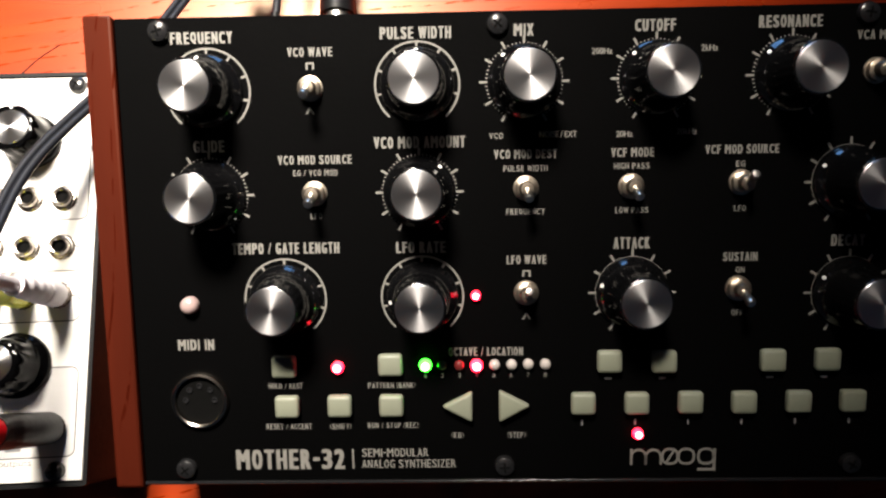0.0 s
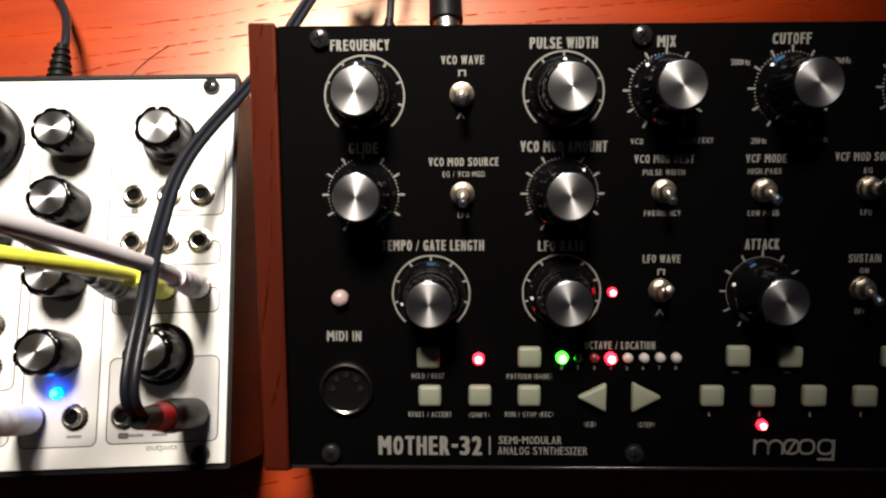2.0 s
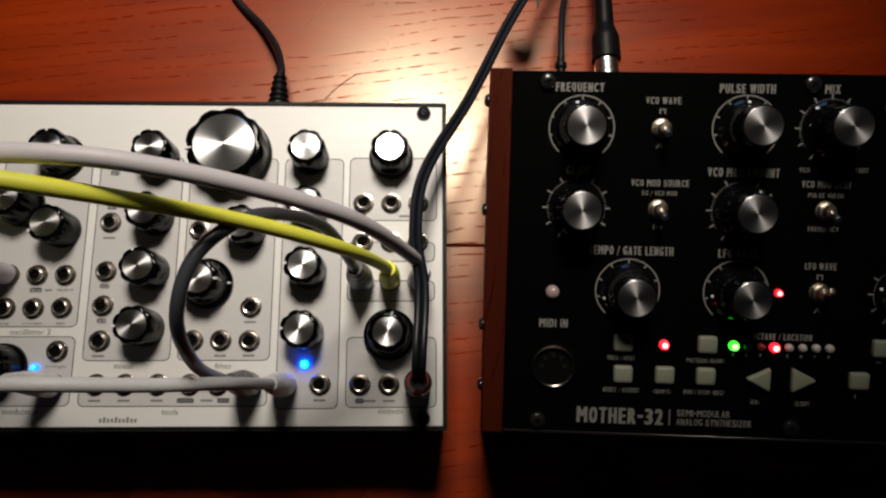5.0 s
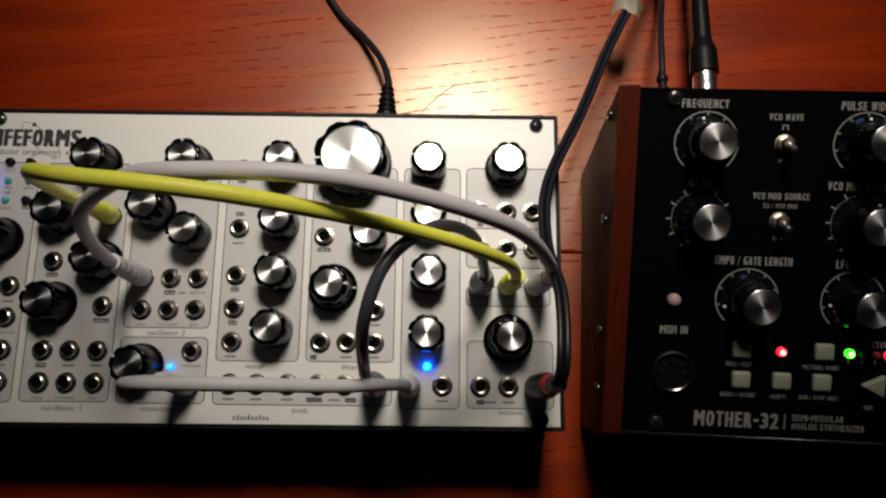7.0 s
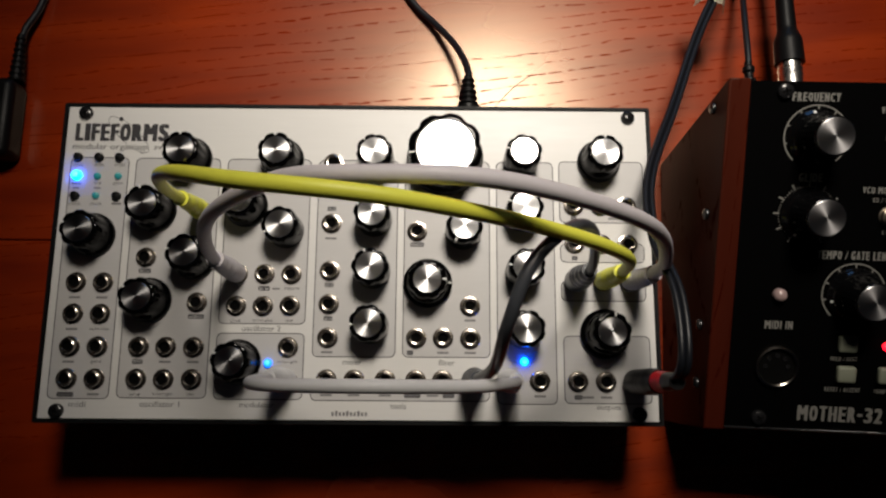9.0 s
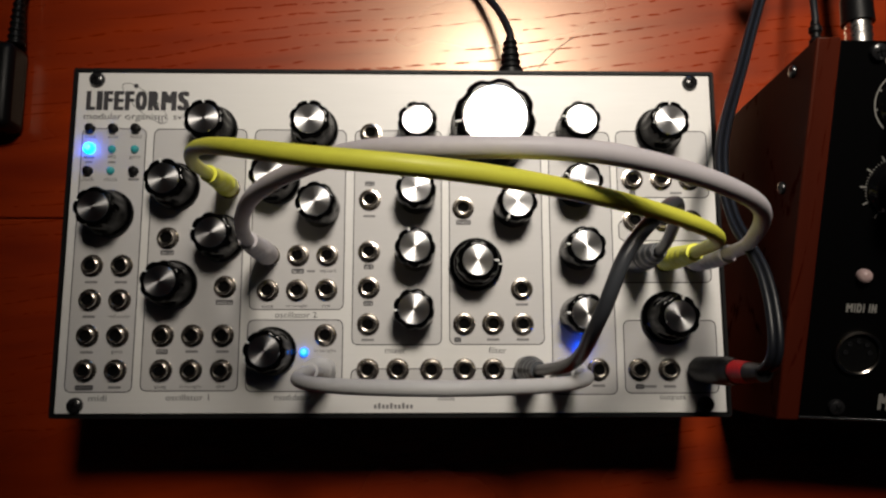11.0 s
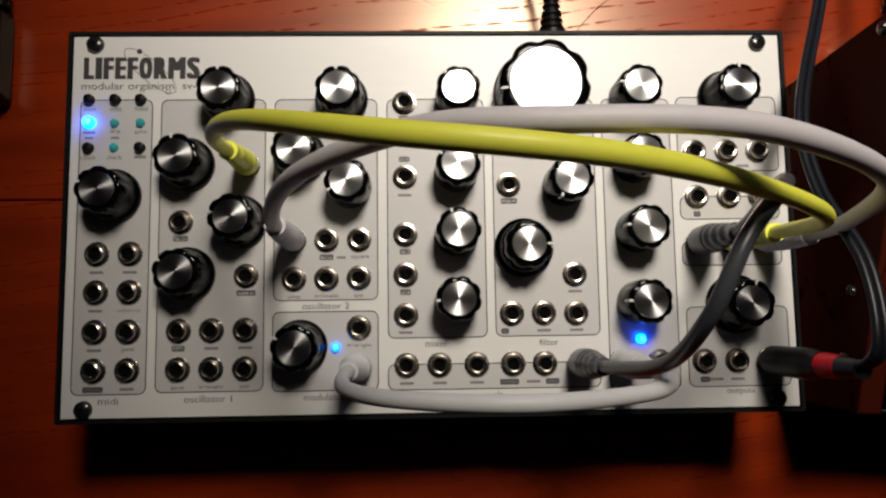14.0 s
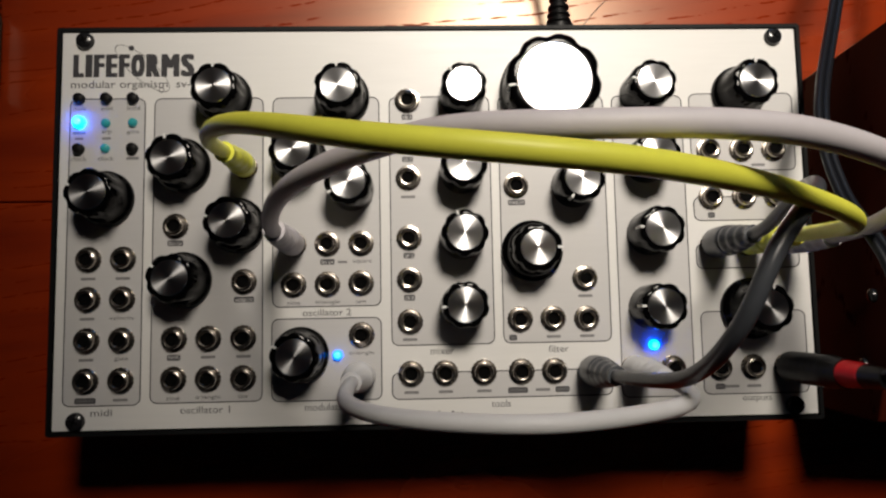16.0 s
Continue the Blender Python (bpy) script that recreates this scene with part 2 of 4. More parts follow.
def slab(outline, z0, z1):
    """Flat plate with the given outline in mm."""
    bm = bmesh.new()
    lo = [bm.verts.new((x * MM, y * MM, z0 * MM)) for x, y in outline]
    hi = [bm.verts.new((x * MM, y * MM, z1 * MM)) for x, y in outline]
    n = len(lo)
    bm.faces.new(hi)
    bm.faces.new(lo[::-1])
    for i in range(n):
        bm.faces.new((lo[i], lo[(i + 1) % n], hi[(i + 1) % n], hi[i]))
    return bm


def band(outer, inner, z0, z1):
    """Closed strip between two outlines with as many points each."""
    bm = bmesh.new()
    n = len(outer)
    rows = [[bm.verts.new((x * MM, y * MM, z * MM)) for x, y in o] for o, z in ((outer, z0), (outer, z1), (inner, z1), (inner, z0))]
    for a, b in zip(rows, rows[1:]):
        for i in range(n):
            bm.faces.new((a[i], a[(i + 1) % n], b[(i + 1) % n], b[i]))
    return bm


def spline(points, n=10):
    p = [Vector(q) * MM for q in points]
    p = [2 * p[0] - p[1]] + p + [2 * p[-1] - p[-2]]
    out = []
    for i in range(1, len(p) - 2):
        a, b, c, d = p[i - 1:i + 3]
        for k in range(n):
            u = k / n
            out.append(0.5 * (2 * b + (c - a) * u + (2 * a - 5 * b + 4 * c - d) * u * u + (3 * b - a - 3 * c + d) * u ** 3))
    out.append(p[-2])
    return out


def sweep(path, radius, seg=14):
    """Round tube along a list of vectors; radius in mm, a number or a function of the share of the length."""
    bm = bmesh.new()
    rings, n = [], len(path)
    side = None
    for i, c in enumerate(path):
        d = (path[min(i + 1, n - 1)] - path[max(i - 1, 0)]).normalized()
        if side is None:
            side = d.orthogonal().normalized()
        side = (side - d * side.dot(d)).normalized()
        other = d.cross(side)
        r = radius(i / (n - 1)) if callable(radius) else radius
        rings.append([bm.verts.new(c + (side * math.cos(2 * math.pi * k / seg) + other * math.sin(2 * math.pi * k / seg)) * r * MM)
                      for k in range(seg)])
    for a, b in zip(rings, rings[1:]):
        for k in range(seg):
            bm.faces.new((a[k], a[(k + 1) % seg], b[(k + 1) % seg], b[k]))
    bm.faces.new(rings[0][::-1])
    bm.faces.new(rings[-1])
    return bm


def lettering(body, cx, cy, width, height, material, parent, z=0.0, bold=0.0, name="lettering", thick=0.0):
    """Printed words, centred at (cx, cy) mm on a panel, of the given size in mm."""
    cu = bpy.data.curves.new("words", "FONT")
    cu.body, cu.size, cu.offset, cu.resolution_u = body, 1.0, bold, 3
    tmp = bpy.data.objects.new("words", cu)
    me = bpy.data.meshes.new_from_object(tmp)
    bpy.data.objects.remove(tmp)
    bpy.data.curves.remove(cu)
    co = np.empty(len(me.vertices) * 3)
    me.vertices.foreach_get("co", co)
    co = co.reshape(-1, 3)
    lo, hi = co.min(0), co.max(0)
    co[:, 0] = ((co[:, 0] - lo[0]) / (hi[0] - lo[0]) - 0.5) * width * MM
    co[:, 1] = ((co[:, 1] - lo[1]) / (hi[1] - lo[1]) - 0.5) * height * MM
    co[:, 2] = 0
    if thick:
        faces = [tuple(p.vertices) for p in me.polygons]
        bpy.data.meshes.remove(me)
        shifts = (-1, -0.33, 0.33, 1)
        co[:, 0] *= 1 - 2 * thick / width
        every = np.vstack([co + (k * thick * MM, 0, i * 0.000012) for i, k in enumerate(shifts)])
        me = bpy.data.meshes.new(name)
        me.from_pydata(every.tolist(), [], [tuple(v + i * len(co) for v in f) for i in range(len(shifts)) for f in faces])
    else:
        me.vertices.foreach_set("co", co.ravel())
    me.update()
    me.name = name
    me.materials.clear()
    me.materials.append(material)
    return put(name, me, parent, pose(cx * MM, cy * MM, z * MM))


GLYPHS = {}


def glyph(ch):
    """Points (in a unit box) and faces of one capital."""
    if ch not in GLYPHS:
        cu = bpy.data.curves.new("words", "FONT")
        cu.body, cu.size, cu.resolution_u = ch, 1.0, 3
        tmp = bpy.data.objects.new("words", cu)
        me = bpy.data.meshes.new_from_object(tmp)
        bpy.data.objects.remove(tmp)
        bpy.data.curves.remove(cu)
        co = np.empty(len(me.vertices) * 3)
        me.vertices.foreach_get("co", co)
        co = co.reshape(-1, 3)[:, :2]
        lo, hi = co.min(0), co.max(0)
        co = (co - lo) / (hi - lo)
        if ch == "-":
            co[:, 1] = 0.42 + 0.16 * co[:, 1]
        GLYPHS[ch] = (co, [tuple(p.vertices) for p in me.polygons])
        bpy.data.meshes.remove(me)
    return GLYPHS[ch]


WIDE = {"I": 0.28, "/": 0.62, "-": 0.6, "M": 1.28, "W": 1.4, " ": 0.42, "(": 0.4, ")": 0.4, "1": 0.6, "L": 0.85, "F": 0.86, "E": 0.88, "T": 0.92}


def capitals(body, cx, cy, width, height, material, parent, z=0.0, thick=0.0, gap=0.2, rise=0.0, wide=WIDE):
    """Condensed bold capitals, centred at (cx, cy) mm."""
    sizes = [wide.get(ch, 1.0) for ch in body]
    unit = width / (sum(sizes) + gap * (len(body) - 1))
    verts, faces, x = [], [], -width / 2
    for ch, w in zip(body, sizes):
        if ch != " ":
            co, fs = glyph(ch)
            t = 0 if ch in "/-()" else min(thick, w * unit * 0.3)
            shifts = [(k, q) for q in ((-1, 0, 1) if rise else (0,)) for k in ((-1, -0.33, 0.33, 1) if t else (0,))]
            for i, (k, q) in enumerate(shifts):
                n = len(verts)
                inner = w * unit - 2 * t
                verts += [((x + t + k * t + c[0] * inner) * MM, ((c[1] - 0.5) * (height - 2 * rise) + q * rise) * MM, i * 0.000006) for c in co]
                faces += [tuple(v + n for v in f) for f in fs]
        x += (w + gap) * unit
    me = bpy.data.meshes.new("lettering")
    me.from_pydata(verts, [], faces)
    me.update()
    me.materials.append(material)
    return put("lettering", me, parent, pose(cx * MM, cy * MM, z * MM))


def bar(cx, cy, w, h, material, parent, z=0.0, name="printed_bar"):
    return part(name, slab(rrect(w, h, min(w, h) * 0.25, 2), z, z + 0.06), material, parent, m=pose(cx * MM, cy * MM, 0), smooth=False)


# ---- room and table ----
def wall(name, x0, x1, y0, y1, z0, z1, material, label):
    ob = new(name, mesh_of(name, rbox(x0, x1, y0, y1, z0, z1), material, False))
    return tagged(ob, label, "wall" if "wall" in name else name, kind="structure")


wall("floor", -900, 1400, -700, 1000, -800, -750, M_FLOOR, "dark brown carpeted floor under the table")
wall("ceiling", -900, 1400, -700, 1000, 1450, 1500, M_WALL, "plain plaster ceiling in a dark room")
north = bmesh.new()
for x0, x1, z0, z1 in ((-900, 110, -800, 1500), (550, 1400, -800, 1500), (110, 550, -800, 280), (110, 550, 600, 1500)):
    bmesh.ops.create_cube(north, size=1, matrix=Matrix.Translation(Vector((x0 + x1, 2060, z0 + z1)) * 0.5 * MM) @ Matrix.Diagonal(((x1 - x0) * MM, 60 * MM, (z1 - z0) * MM, 1)))
tagged(new("wall_north", mesh_of("wall_north", north, M_WALL, False)), "plain plaster wall behind the table with a window opening", "wall", kind="structure")
window = tagged(new("window_1", mesh_of("window_1", band([(110, 280), (550, 280), (550, 600), (110, 600)], [(138, 308), (522, 308), (522, 572), (138, 572)], 0, 50), M_FRAME, False)),
                "plain painted window with evening light", "window", kind="structure")
window.matrix_basis = pose(0, 1.055, 0, 90, 0, 0)
wall("wall_south", -900, 1400, -760, -700, -800, 1500, M_WALL, "plain plaster wall in the dark")
wall("wall_west", -960, -900, -760, 1060, -800, 1500, M_WALL, "plain plaster wall beside the table")
wall("wall_east", 1400, 1460, -760, 1060, -800, 1500, M_WALL, "plain plaster wall opposite, in the dark")

table = thing("table", pose(0, 0, 0), "red-brown stained wooden table with satin varnish and worn grain", "table")
for k, (y0, y1) in enumerate(((-330, -131), (-131, 81.5), (81.5, 300), (300, 520), (520, 730))):
    part("board", rbox(-600, 1100, y0 + 0.25, y1 - 0.25, -28, 0, 0.7), M_TABLE, table)
part("apron", rbox(-540, 1040, -280, -262, -120, -28, 1), M_TABLE, table)
part("apron", rbox(-540, 1040, 662, 680, -120, -28, 1), M_TABLE, table)
for lx in (-540, 980):
    for ly in (-280, 620):
        part("leg", rbox(lx, lx + 60, ly, ly + 60, -750, -28, 3), M_TABLE, table)

hair = thing("hair_strand", pose(0, 0, 0), "thin dark hair lying on the varnished table", "hair")
part("strand", sweep(spline([(184, 151, 0.25), (189, 157, 0.25), (195, 163, 0.25), (202.5, 168.5, 0.25)], 6), 0.16, 6), M_RUBBER, hair)

# ---- white modular synthesizer ----
PANEL_Z = 53.5
white = thing("modular_synthesizer", pose(0, 0, 0), "white-panelled modular synthesizer in a low black metal case on the table", "synthesizer")
case_bm = rbox(-1.6, 245.4, -1.6, 130.1, 3, PANEL_Z - 1.4, 1.0)
part("case", case_bm, M_BLACKCASE, white, "black painted metal case")
rim_out = [(x + 121.9, y + 64.25) for x, y in rrect(247.0, 131.7, 1.0, 3)]
rim_in = [(x + 121.9, y + 64.25) for x, y in rrect(244.6, 129.3, 0.4, 3)]
part("case_rim", band(rim_out, rim_in, PANEL_Z - 3, PANEL_Z + 0.5), M_BLACKCASE, white)
for fx in (12, 232):
    for fy in (12, 117):
        part("foot", lathe([(0, 0), (6, 0), (6.5, 1), (6.5, 3.2), (0, 3.2)], 20), M_RUBBER, white, m=pose(fx * MM, fy * MM, 0))
face = part("faceplate", rbox(0, 243.8, 0, 128.5, PANEL_Z - 2, PANEL_Z, 0.25, 1), M_WHITE, white, "white brushed aluminium faceplate")
PZ = PANEL_Z


def zone(x0, y0, x1, y1):
    """Grey printed field with a thin dark outline."""
    w, h, r = x1 - x0, y1 - y0, 2.2
    m = pose((x0 + x1) / 2 * MM, (y0 + y1) / 2 * MM, PZ * MM)
    part("printed_field", slab(rrect(w, h, r), 0.0, 0.04), M_ZONE, white, m=m, smooth=False)
    part("field_outline", band(rrect(w + 0.34, h + 0.34, r + 0.17), rrect(w - 0.36, h - 0.36, r - 0.18), 0.0, 0.07), M_INK, white, m=m, smooth=False)


for z4 in ((3.2, 7.7, 27.2, 106.2), (30.3, 8.1, 65.3, 106.1), (68.5, 37.5, 103.1, 106.0), (68.3, 7.8, 103.1, 33.7),
           (106.5, 24.6, 139.4, 105.9), (142.4, 24.7, 177.3, 105.7), (180.3, 6.6, 203.8, 105.6), (206.4, 80.0, 241.4, 106.1),
           (206.4, 63.4, 240.6, 71.2), (206.4, 47.6, 240.6, 55.6), (206.8, 7.0, 241.2, 33.5), (106.4, 7.6, 177.0, 15.9)):
    zone(*z4)


# Knobs of the white synthesizer
def flutes(count, depth, z_from):
    def f(r, z, a):
        if z < z_from:
            return r
        return r * (1 - depth * (0.5 + 0.5 * math.cos(count * a)) ** 2.5)
    return f


def knob_meshes(name, r_grip, r_skirt, height, r_cap, count):
    flare = r_skirt - r_grip
    body = lathe([(r_skirt, 0.4), (r_skirt, 2.0), (r_grip + 0.92 * flare, 2.25), (r_grip + 0.72 * flare, 2.65), (r_grip + 0.45 * flare, 3.1),
                  (r_grip + 0.22 * flare, 3.8), (r_grip + 0.08 * flare, 5.2), (r_grip * 1.005, 8.0), (r_grip, height - 0.9), (r_grip * 0.96, height - 0.25), (r_grip * 0.92, height),
                  (r_cap * 1.03, height), (r_cap * 1.02, height - 0.5), (0, height - 0.5)], 80, flutes(count, 0.08, 7.0 if flare < 0.5 else 8.0))
    cap = lathe([(r_cap, height - 0.5), (r_cap, height + 0.02), (r_cap * 0.965, height + 0.22), (r_cap * 0.5, height + 0.24), (0, height + 0.24)], 48)
    line = rbox(-0.38, 0.38, r_cap + 0.35, r_grip * 0.985, height * 0.62, height + 0.16, 0.1, 1)
    return (mesh_of(name, body, M_BAKELITE, True, 50), mesh_of("cap", cap, M_SPUN, True, 25), mesh_of("pointer", line, M_POINTER, False))


KNOB = {"skirted": knob_meshes("knob", 7.5, 8.9, 14.3, 5.5, 8),
        "small": knob_meshes("knob", 7.3, 7.35, 14.3, 5.5, 8),
        "broad": knob_meshes("knob", 7.7, 9.9, 14.3, 5.5, 8),
        "large": knob_meshes("knob", 15.0, 15.9, 14.6, 11.9, 8)}
SKIRT_LINE = mesh_of("skirt_line", rbox(-0.3, 0.3, 7.6, 9.6, 2.0, 3.6, 0.08, 1), M_POINTER, False)


def white_knob(x, y, style, turn, skirt_line=False):
    body, cap, line = KNOB[style]
    k = put("knob", body, white, pose(x * MM, y * MM, PZ * MM, 0, 0, turn),
            {"skirted": "black fluted knob with a smooth skirt", "broad": "black fluted knob with a broad glossy skirt", "small": "small black fluted knob", "large": "large black fluted knob"}[style])
    put("cap", cap, k, label="spun aluminium cap")
    put("pointer", line, k)
    if skirt_line:
        put("skirt_line", SKIRT_LINE, k)


for x, y, style, turn in ((15.6, 73.2, "skirted", 68), (53.0, 105.9, "skirted", 2), (39.8, 83.6, "skirted", 12), (57.4, 64.0, "skirted", 78),
                          (40.5, 46.7, "skirted", 55), (91.2, 105.8, "skirted", 4), (77.2, 85.8, "skirted", 30), (94.0, 75.5, "small", 120),
                          (77.6, 22.3, "skirted", 62), (130.4, 105.7, "small", 40), (130.0, 80.7, "small", 60), (129.8, 59.1, "small", 20),
                          (129.5, 37.0, "small", 95), (158.9, 107.0, "large", 98), (166.6, 75.6, "small", 150), (190.5, 106.1, "small", 80),
                          (190.7, 83.4, "small", 70), (191.0, 59.5, "small", 85), (190.6, 35.4, "small", 88), (223.0, 106.0, "skirted", 0),
                          (223.2, 34.4, "broad", -12)):
    white_knob(x, y, style, turn)
white_knob(152.2, 54.2, "broad", -90, True)

# Jacks of the white synthesizer
JACK_NUT = mesh_of("jack", lathe([(4.0, 0.05), (4.0, 0.7), (3.75, 0.95), (3.15, 1.05), (3.1, 2.2), (2.95, 2.65), (2.55, 2.85), (2.1, 2.75), (1.8, 2.4), (1.75, 0.2)], 28), M_NICKEL)
JACK_WASHER = mesh_of("star_washer", lathe([(4.25, 0.02), (4.25, 0.3), (3.7, 0.36)], 72, lambda r, z, a: r if r < 4 else r - 0.25 * (0.5 + 0.5 * math.cos(18 * a))), M_NICKEL)
JACK_HOLE = mesh_of("hole", lathe([(1.85, 1.7), (1.8, 1.55), (1.2, 1.5), (0, 1.5)], 20), M_HOLE)
WHITE_JACKS = [(x, y) for y in (53.7, 41.0, 28.0, 15.4) for x in (10.2, 21.1)] + [(37.5, 64.1), (59.4, 45.9)] \
    + [(x, y) for y in (28.0, 15.4) for x in (37.5, 48.3, 59.3)] + [(86.0, 57.6), (96.9, 57.6), (75.2, 57.6), (59.6, 83.2)] \
    + [(75.2, 44.6), (86.0, 44.6), (96.8, 44.8), (96.8, 28.2), (96.8, 15.5)] \
    + [(112.4, y) for y in (104.6, 78.8, 59.1, 45.6, 32.1)] + [(147.6, 75.7), (169.3, 45.1), (147.8, 32.2), (158.5, 32.3), (169.4, 32.1)] \
    + [(x, 15.6) for x in (112.5, 123.4, 135.7, 147.8, 158.4, 170.5, 184.0, 197.0)] \
    + [(x, y) for y in (87.0, 71.1, 55.6) for x in (212.1, 223.2, 234.0)] + [(x, 15.5) for x in (212.1, 223.2, 234.2)]
for k, (x, y) in enumerate(WHITE_JACKS):
    j = put("jack", JACK_NUT, white, pose(x * MM, y * MM, PZ * MM, 0, 0, 37 * k % 360))
    put("hole", JACK_HOLE, j)
    put("star_washer", JACK_WASHER, j)

# Screws
SCREW = mesh_of("screw", lathe([(2.9, 0), (2.9, 0.7), (2.6, 1.5), (1.8, 2.0), (0, 2.15)], 24), M_STEEL)
SLOT = mesh_of("cross_slot", rbox(-1.4, 1.4, -0.25, 0.25, 1.95, 2.2, 0.05, 1), M_HOLE, False)


def screw(parent, x, y, z, turn):
    s = put("screw", SCREW, parent, pose(x * MM, y * MM, z * MM, 0, 0, turn), "black cross-head screw")
    put("cross_slot", SLOT, s)
    put("cross_slot", SLOT, s, pose(0, 0, 0, 0, 0, 90))


for x, y, a in ((7.5, 125.5, 20), (236.1, 125.5, 55), (7.5, 3.0, 70), (236.1, 3.0, 10)):
    screw(white, x, y, PZ, a)

# Small buttons and lamps of the first section
TINY_BUTTON = mesh_of("push_button", lathe([(1.75, 0), (1.75, 1.6), (1.5, 2.2), (0.8, 2.4), (0, 2.45)], 20), M_RUBBER)
for x, y in ((6.2, 106.2), (14.9, 106.2), (23.4, 106.2), (6.4, 89.6), (23.5, 89.6)):
    put("push_button", TINY_BUTTON, white, pose(x * MM, y * MM, PZ * MM))


def led_mesh(r, material, name="led"):
    return mesh_of(name, lathe([(r, 0), (r, 0.5 * r), (0.92 * r, 0.85 * r), (0.65 * r, 1.15 * r), (0.3 * r, 1.28 * r), (0, 1.3 * r)], 20), material)


CORE_BLUE = shader("blue_led_core", (0.3, 0.5, 0.7), 0.3, glow=(0.03, 0.55, 1.0), power=5)
CORE_CYAN = shader("cyan_led_core", (0.2, 0.5, 0.7), 0.3, glow=(0.008, 0.42, 1.0), power=2.6)
CORE_RED = shader("red_led_core", (0.7, 0.3, 0.3), 0.3, glow=(1.0, 0.42, 0.40), power=3.4)
CORE_GREEN = shader("green_led_core", (0.3, 0.7, 0.3), 0.3, glow=(0.50, 1.0, 0.32), power=3.0)


def core_mesh(r, material):
    return mesh_of("emitter", lathe([(0.62 * r, 1.1 * r), (0.62 * r, 1.24 * r), (0.4 * r, 1.36 * r), (0, 1.42 * r)], 16), material)


LED_BLUE, LED_BLUE_DIM, LED_TEAL = led_mesh(1.95, M_BLUE), led_mesh(1.65, M_BLUE_DIM), led_mesh(1.45, M_LED_TEAL)
CORE = core_mesh(1.95, CORE_BLUE)
put("emitter", CORE, put("led", LED_BLUE, white, pose(6.3 * MM, 98.4 * MM, PZ * MM), "brightly lit blue lamp"))
for x, y in ((14.8, 98.1), (23.4, 98.2), (14.8, 89.8)):
    put("led", LED_TEAL, white, pose(x * MM, y * MM, PZ * MM), "faint teal lamp")
put("emitter", core_mesh(1.65, CORE_CYAN), put("led", LED_BLUE_DIM, white, pose(89.2 * MM, 22.0 * MM, PZ * MM), "lit sky-blue lamp"))
put("emitter", core_mesh(1.65, CORE_BLUE), put("led", led_mesh(1.65, M_BLUE_PULSE), white, pose(190.9 * MM, 23.2 * MM, PZ * MM), "lit blue lamp"))

# Printing on the white panel
capitals("LIFEFORMS", 23.3, 117.3, 39.2, 7.6, M_INK, white, PZ + 0.05, 0.6, 0.09, 0.22,
         {"I": 0.5, "L": 0.78, "F": 0.78, "E": 0.84, "M": 1.3})
lettering("modular organism  sv-", 22.4, 110.7, 38.5, 3.3, M_INK, white, PZ + 0.05)
orbit = [(26.0 + 11.5 * math.cos(a) * math.cos(-0.72) - 3.6 * math.sin(a) * math.sin(-0.72),
          116.4 + 11.5 * math.cos(a) * math.sin(-0.72) + 3.6 * math.sin(a) * math.cos(-0.72)) for a in [2 * math.pi * i / 60 for i in range(60)]]
orbit_in = [(26.0 + 11.3 * math.cos(a) * math.cos(-0.72) - 3.4 * math.sin(a) * math.sin(-0.72),
             116.4 + 11.3 * math.cos(a) * math.sin(-0.72) + 3.4 * math.sin(a) * math.cos(-0.72)) for a in [2 * math.pi * i / 60 for i in range(60)]]
part("orbit_line", band(orbit, orbit_in, PZ, PZ + 0.08), M_INK, white, smooth=False)
part("orbit_dot", slab(rrect(1.8, 1.8, 0.89, 5), 0, 0.1), M_INK, white, m=pose(22.3 * MM, 123.2 * MM, PZ * MM), smooth=False)
part("orbit_dot", band(rrect(1.9, 1.9, 0.94, 5), rrect(1.3, 1.3, 0.64, 5), 0, 0.1), M_PALEINK, white, m=pose(32.3 * MM, 109.0 * MM, PZ * MM), smooth=False)
for word, x, y, w in (("midi", 15.3, 5.6, 6.6), ("oscillator 1", 47.5, 5.8, 15.5), ("oscillator 2", 85.8, 35.6, 15.5),
                      ("modulator", 85.5, 5.8, 13.5), ("mixer", 122.5, 22.6, 7.5), ("filter", 160.0, 22.6, 6.5), ("tools", 141.0, 5.6, 6.2),
                      ("outputs", 224.0, 5.2, 9.5)):
    lettering(word, x, y, w, 2.2, M_BOXINK, white, PZ + 0.05, 0.0, "section_title")
for k in range(10):
    bar(115.4 + 1.45 * k, 2.4 + (0.25 if k % 3 == 1 else 0), 0.95, 2.1 if k % 3 == 1 else 1.5, M_PALEINK, white, PZ, "maker_mark_shape")
JACK_WORDS = {(21.1, 34.9): "velocity", (21.1, 22.0): "gate", (37.5, 9.6): "sine", (48.3, 9.6): "triangle", (59.3, 9.6): "saw",
              (97.2, 51.6): "square", (75.2, 38.8): "sine", (86.0, 38.8): "triangle", (96.8, 38.8): "saw", (96.8, 22.4): "triangle"}
